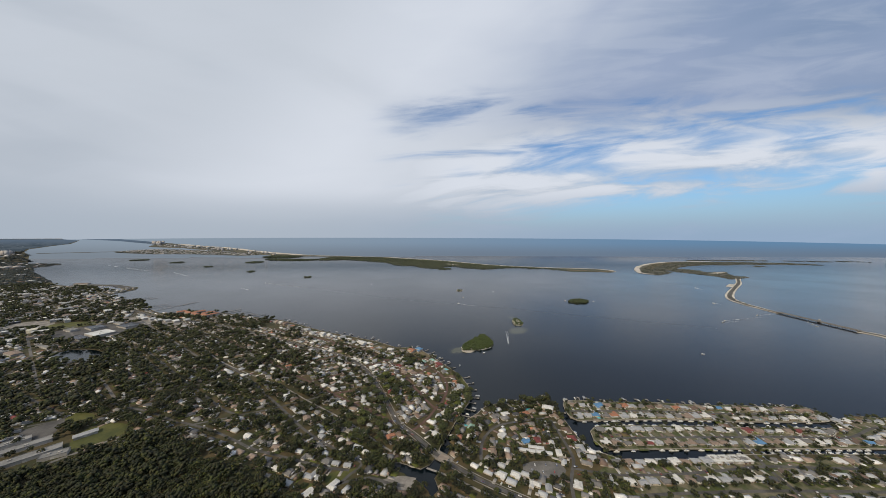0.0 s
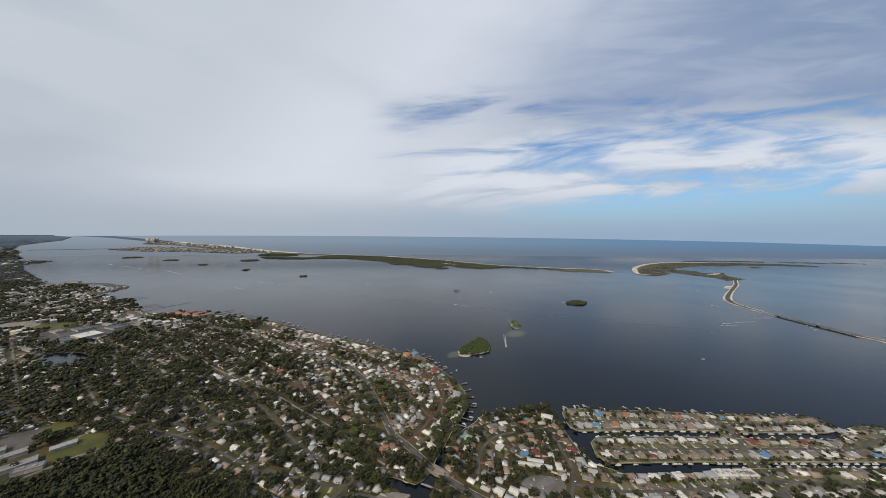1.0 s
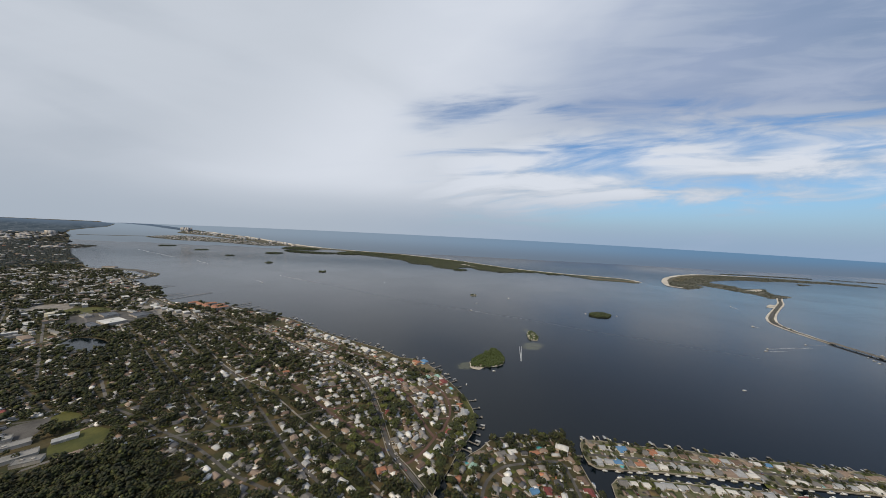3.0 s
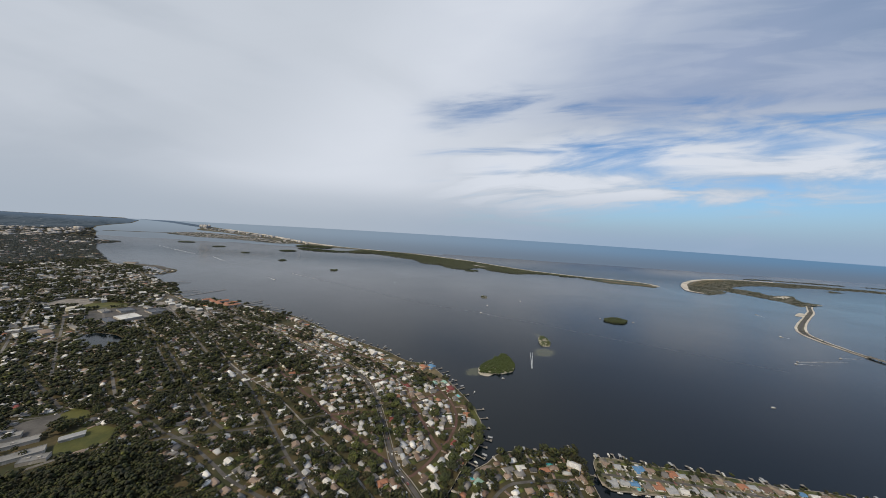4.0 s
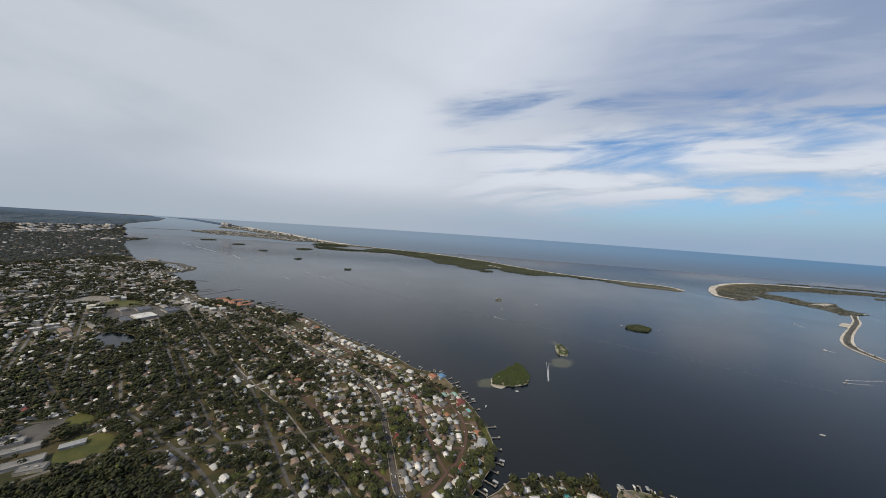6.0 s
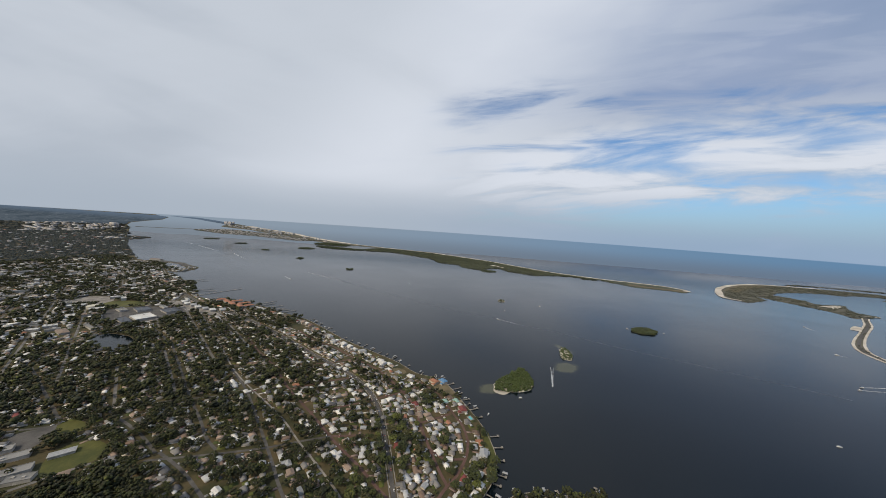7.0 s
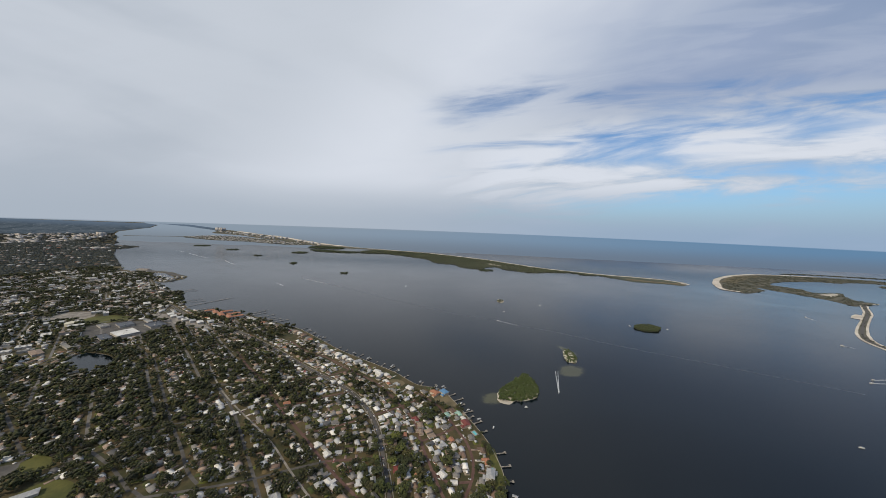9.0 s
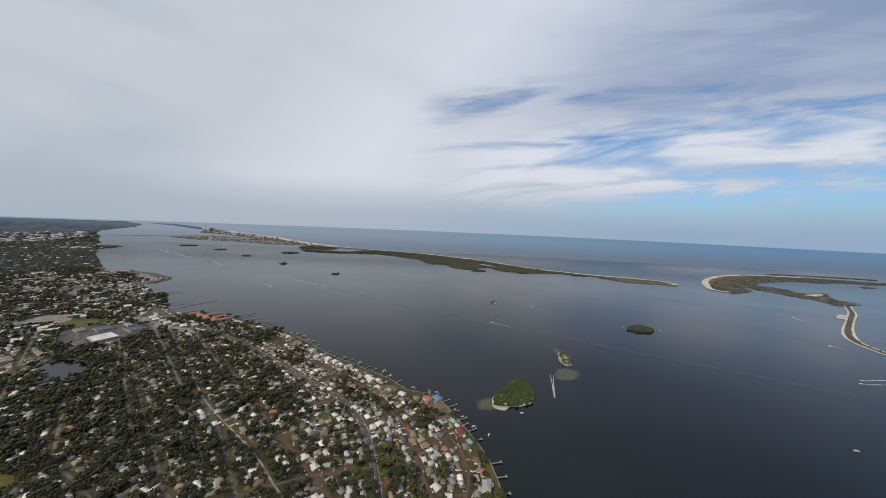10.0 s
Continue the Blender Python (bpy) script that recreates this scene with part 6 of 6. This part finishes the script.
FOAM = mottled("boat_wake_foam", (0.30, 0.33, 0.36), (0.62, 0.64, 0.66), 0.25, 0.8, 1.5)
FAINT = mottled("fading_wake", (0.030, 0.040, 0.050), (0.085, 0.10, 0.115), 0.05, 0.4, 0.3)


def wake(x, y, tx, ty, width=4.0, with_boat=True, mat=None, label="thin white foam wake trailing behind a motor boat"):
    """A trail from its tail (tx, ty) to the boat, frayed towards the tail."""
    n = 30
    u = np.linspace(0, 1, n)
    r = np.random.default_rng(int(abs(x) + abs(y)))
    line = np.stack([tx + (x - tx) * u, ty + (y - ty) * u], -1)
    for k, off in enumerate((-1, 1)):
        d = np.array((x - tx, y - ty)) / math.hypot(x - tx, y - ty)
        spread = off * np.array((-d[1], d[0])) * ((1 - u) * width * 0.45)[:, None]
        tagged(ribbon("wake", line + spread, width * r.uniform(0.2, 0.6, n) * (0.25 + 0.75 * u), 0.12 + 0.02 * k, mat or FOAM), label, "wake", kind="structure")
    if with_boat:
        boat(x, y, math.atan2(y - ty, x - tx) - math.pi / 2, 1.2)


wake(184, 839, 202, 945, 7)
wake(-3249, 2934, -2390, 2487, 16)
wake(-2134, 2399, -1856, 2202, 12)
wake(-1068, 1654, -1154, 1716, 8)
wake(-1111, 1893, -776, 1728, 10)
wake(69, 1332, 143, 1292, 6)
wake(1012, 1078, 1192, 1122, 6)
wake(987, 1057, 1060, 1066, 5)
wake(1205, 1152, 1290, 1168, 5)
wake(1225, 1363, 1246, 1346, 9)
wake(1486, 1777, 1470, 1715, 10)
for pts in ([(-1090, 1890), (-776, 1728), (-414, 1533), (-114, 1384), (69, 1340)], [(143, 1290), (264, 1253), (450, 1164), (655, 1084), (900, 985)]):
    tagged(ribbon("wake", curve(pts, 30, rough=1.2), 3.2, 0.07, FAINT), "faint old boat track on calm water", "wake", kind="structure")
for x, y in ((106, 766), (666, 765), (272, 1627), (696, 1391), (570, 1402), (-440, 1861), (1290, 1060), (1275, 1035), (1262, 1012), (100, 1470), (40, 690)):
    boat(x, y, rng.uniform(0, 6), 0.9)

# ---------------------------------------------------------------- cars
CAR_PAINT = choice("car_paint", [(0.6, 0.6, 0.6), (0.08, 0.08, 0.09), (0.25, 0.26, 0.28), (0.35, 0.05, 0.04), (0.08, 0.12, 0.25), (0.7, 0.7, 0.7)], 0.3)
TYRE = mottled("tyre_rubber", (0.015, 0.015, 0.015), (0.03, 0.03, 0.03), 2, 0.9)
car_made = []


def car(x, y, turn, z=LAND_Z + 0.17):
    m = Matrix.Translation((x, y, z)) @ Matrix.Rotation(turn, 4, "Z")
    if car_made:
        made = copy_thing(car_made[0], m)
        made.scale = (0.85,) * 3
        return made
    root = new("car")
    bm = box(-2.25, 2.25, -0.9, 0.9, 0.3, 0.85)
    bmesh.ops.bevel(bm, geom=bm.edges[:], offset=0.12, segments=1, affect="EDGES")
    body = part("body", bm, CAR_PAINT, root)
    bm = box(-1.4, 1.0, -0.78, 0.78, 0.83, 1.42)
    for v in bm.verts:
        if v.co.z > 1:
            v.co.x *= 0.7
            v.co.y *= 0.85
    part("windows", bm, GLASS, body, "dark car windows")
    part("roof", box(-0.9, 0.65, -0.64, 0.64, 1.42, 1.47), CAR_PAINT, root)
    for cx in (-1.4, 1.4):
        for cy in (-0.85, 0.85):
            bm = bmesh.new()
            bmesh.ops.create_cone(bm, cap_ends=True, segments=10, radius1=0.32, radius2=0.32, depth=0.22,
                                  matrix=Matrix.Translation((cx, cy, 0.32)) @ Matrix.Rotation(math.pi / 2, 4, "X"))
            part("wheel", bm, TYRE, root)
    root.matrix_basis = m
    tagged(root, "parked or driving passenger car on the suburb's streets", "car", "cars")
    car_made.append(root)
    return root


seg = np.linalg.norm(np.diff(main_line, axis=0), axis=1)
run = np.concatenate([[0], np.cumsum(seg)])
s = run[-1] - 980
while s < run[-1] - 20:
    i = int(np.searchsorted(run, s))
    d = main_line[i] - main_line[i - 1]
    a = math.atan2(d[1], d[0])
    lane = float(rng.choice([-1.5, 1.5]))
    x, y = main_line[i] + np.array((-math.sin(a), math.cos(a))) * lane
    if not (-14 < x < 18 and 380 < y < 412):
        car(x, y, a if lane < 0 else a + math.pi)
    s += rng.uniform(14, 42)
for x, y, a, _ in HOUSES[::4]:
    px, py = x + math.sin(a) * 13.5 - 4.5 * math.cos(a), y - math.cos(a) * 13.5 - 4.5 * math.sin(a)
    i, j, ok = cells([(px, py)])
    if ok[0] and taken[i[0], j[0]] != 4:
        car(px, py, a + math.pi / 2, LAND_Z + 0.08)
for k in range(6):
    car(114 + 7.1 * k, 372 + (k % 2) * 12, 1.4, LAND_Z + 0.06)

# cars parked along the streets
kerb = []
for line, width in STREETS:
    d = np.gradient(line, axis=0)
    for p, q in zip(line, d):
        if -1000 < p[0] < 900 and rng.random() < 0.32:
            q = q / (np.linalg.norm(q) + 1e-9)
            off = rng.choice([-1, 1]) * (width / 2 + 0.6 + rng.choice([0.0, 4.5]))
            kerb.append((p[0] - q[1] * off, p[1] + q[0] * off, LAND_Z + 0.1, math.atan2(q[1], q[0]) + rng.choice([0, 0, math.pi / 2])))
kerb = np.array(kerb)
bm = box(-2.0, 2.0, -0.8, 0.8, 0.25, 0.8)
slab(bm, -1.2, 0.9, -0.7, 0.7, 0.8, 1.3)
PARKED = choice("parked_car_paint", [(0.70, 0.70, 0.70), (0.45, 0.46, 0.47), (0.06, 0.06, 0.065), (0.22, 0.05, 0.04), (0.08, 0.12, 0.22)], 0.3, "piece", 0.5, [6, 3, 3, 1, 1])
tagged(joined("parked_cars", [PARKED], [(*arrays(bm), 0, kerb, np.ones((len(kerb), 3)))]), "small parked cars along streets and driveways", "cars", kind="stuff")

# swimming pools
POOL = material("pool_water", 0.08)[0]
POOL.node_tree.nodes["Principled BSDF"].inputs["Base Color"].default_value = (0.10, 0.42, 0.46, 1)
for x, y, a in ((39, 468, 0.5), (8, 668, -0.9), (36, 592, 1.3), (-66, 548, 0.3), (148, 512, 0.2), (260, 488, 0.0), (520, 486, 0.0)):
    root = new("swimming_pool")
    root.matrix_basis = Matrix.Translation((x, y, LAND_Z)) @ Matrix.Rotation(a, 4, "Z")
    part("deck", box(-6.5, 6.5, -4.5, 4.5, -0.2, 0.28), CONCRETE, root)
    part("water", box(-4.6, 4.6, -2.4, 2.4, 0.1, 0.31), POOL, root)
    tagged(root, "turquoise garden swimming pool with a pale deck", "pool", "swimming pools")

# ---------------------------------------------------------------- the resort on the horizon
TOWER = choice("resort_tower_walls", [(0.50, 0.50, 0.50), (0.40, 0.39, 0.39), (0.46, 0.42, 0.38), (0.34, 0.35, 0.37)], 0.8, "piece")


def far_blocks(name, places, low, high, wide, label, seed):
    r = np.random.default_rng(seed)
    p, s = drawn(np.c_[places, np.full(len(places), 1.0)])
    size = np.c_[r.uniform(*wide, len(p)), r.uniform(*wide, len(p)) * 0.7, low + (high - low) * r.random(len(p)) ** 2.2]
    bm = box(-0.5, 0.5, -0.5, 0.5, 0, 0.93)
    slab(bm, -0.3, 0.3, -0.3, 0.3, 0.93, 1.0)
    return tagged(joined(name, [TOWER], [(*arrays(bm), 0, np.c_[p, r.uniform(0, 0.6, len(p))], size * s[:, None])]), label, "buildings", kind="stuff")


def scatter(ring, n, seed):
    r = np.random.default_rng(seed)
    ring = np.asarray(ring, float)
    g = r.uniform(ring.min(0), ring.max(0), (n * 6, 2))
    return g[inside(ring, g)][:n]


far_blocks("resort_towers", scatter([(-2198, 4520), (-2775, 4860), (-3426, 5380), (-4330, 6130), (-5000, 6660), (-5920, 7230), (-7400, 8300), (-7000, 7300), (-5521, 6444), (-4577, 5810), (-3528, 5180), (-2449, 4420)], 170, 1), 9, 46, (22, 50),
           "pale hotel and apartment towers along the far beach", 2)
far_blocks("resort_towers", scatter([(-8500, 9000), (-8150, 8750), (-7500, 7900), (-7900, 8100)], 18, 5), 40, 110, (30, 70), "cluster of tall pale hotels on the far beach", 6)
far_blocks("resort_houses", scatter(RESORT_KEY, 750, 3), 4, 10, (12, 30), "small pale houses covering the far resort island", 4)
far_blocks("bayfront_blocks", scatter([(-6992, 3664), (-7200, 4500), (-6700, 4700), (-5900, 4250), (-4953, 3047), (-4895, 2595)], 190, 7), 6, 20, (16, 70), "low pale blocks of the far city on the bay", 8)
far_blocks("bayfront_towers", scatter([(-6230, 4220), (-6130, 4330), (-6050, 4280), (-6150, 4180)], 3, 17), 60, 80, (40, 50), "tall pale towers at the far bay bridge", 8)
far_blocks("bayfront_towers", scatter([(-3960, 2650), (-3880, 2700), (-3790, 2720), (-3790, 2640), (-3900, 2600)], 12, 9), 10, 20, (24, 42), "pale apartment blocks on the far shore", 9)
line = curve([(-6100, 4520), (-5921, 4665), (-5624, 4922), (-5302, 5284)], 80)
tagged(sheet("causeway_3", [strip(line, np.full(len(line), 60.0))], 4, 200, SCRUB, depth=6), "low far causeway to the resort island", "causeway", kind="structure")

loop = curve(RESORT_KEY, 60, True)
cover("resort_trees", loop, 45, 16, 6, "dark trees between the houses of the far resort", 1.0, 0.3)
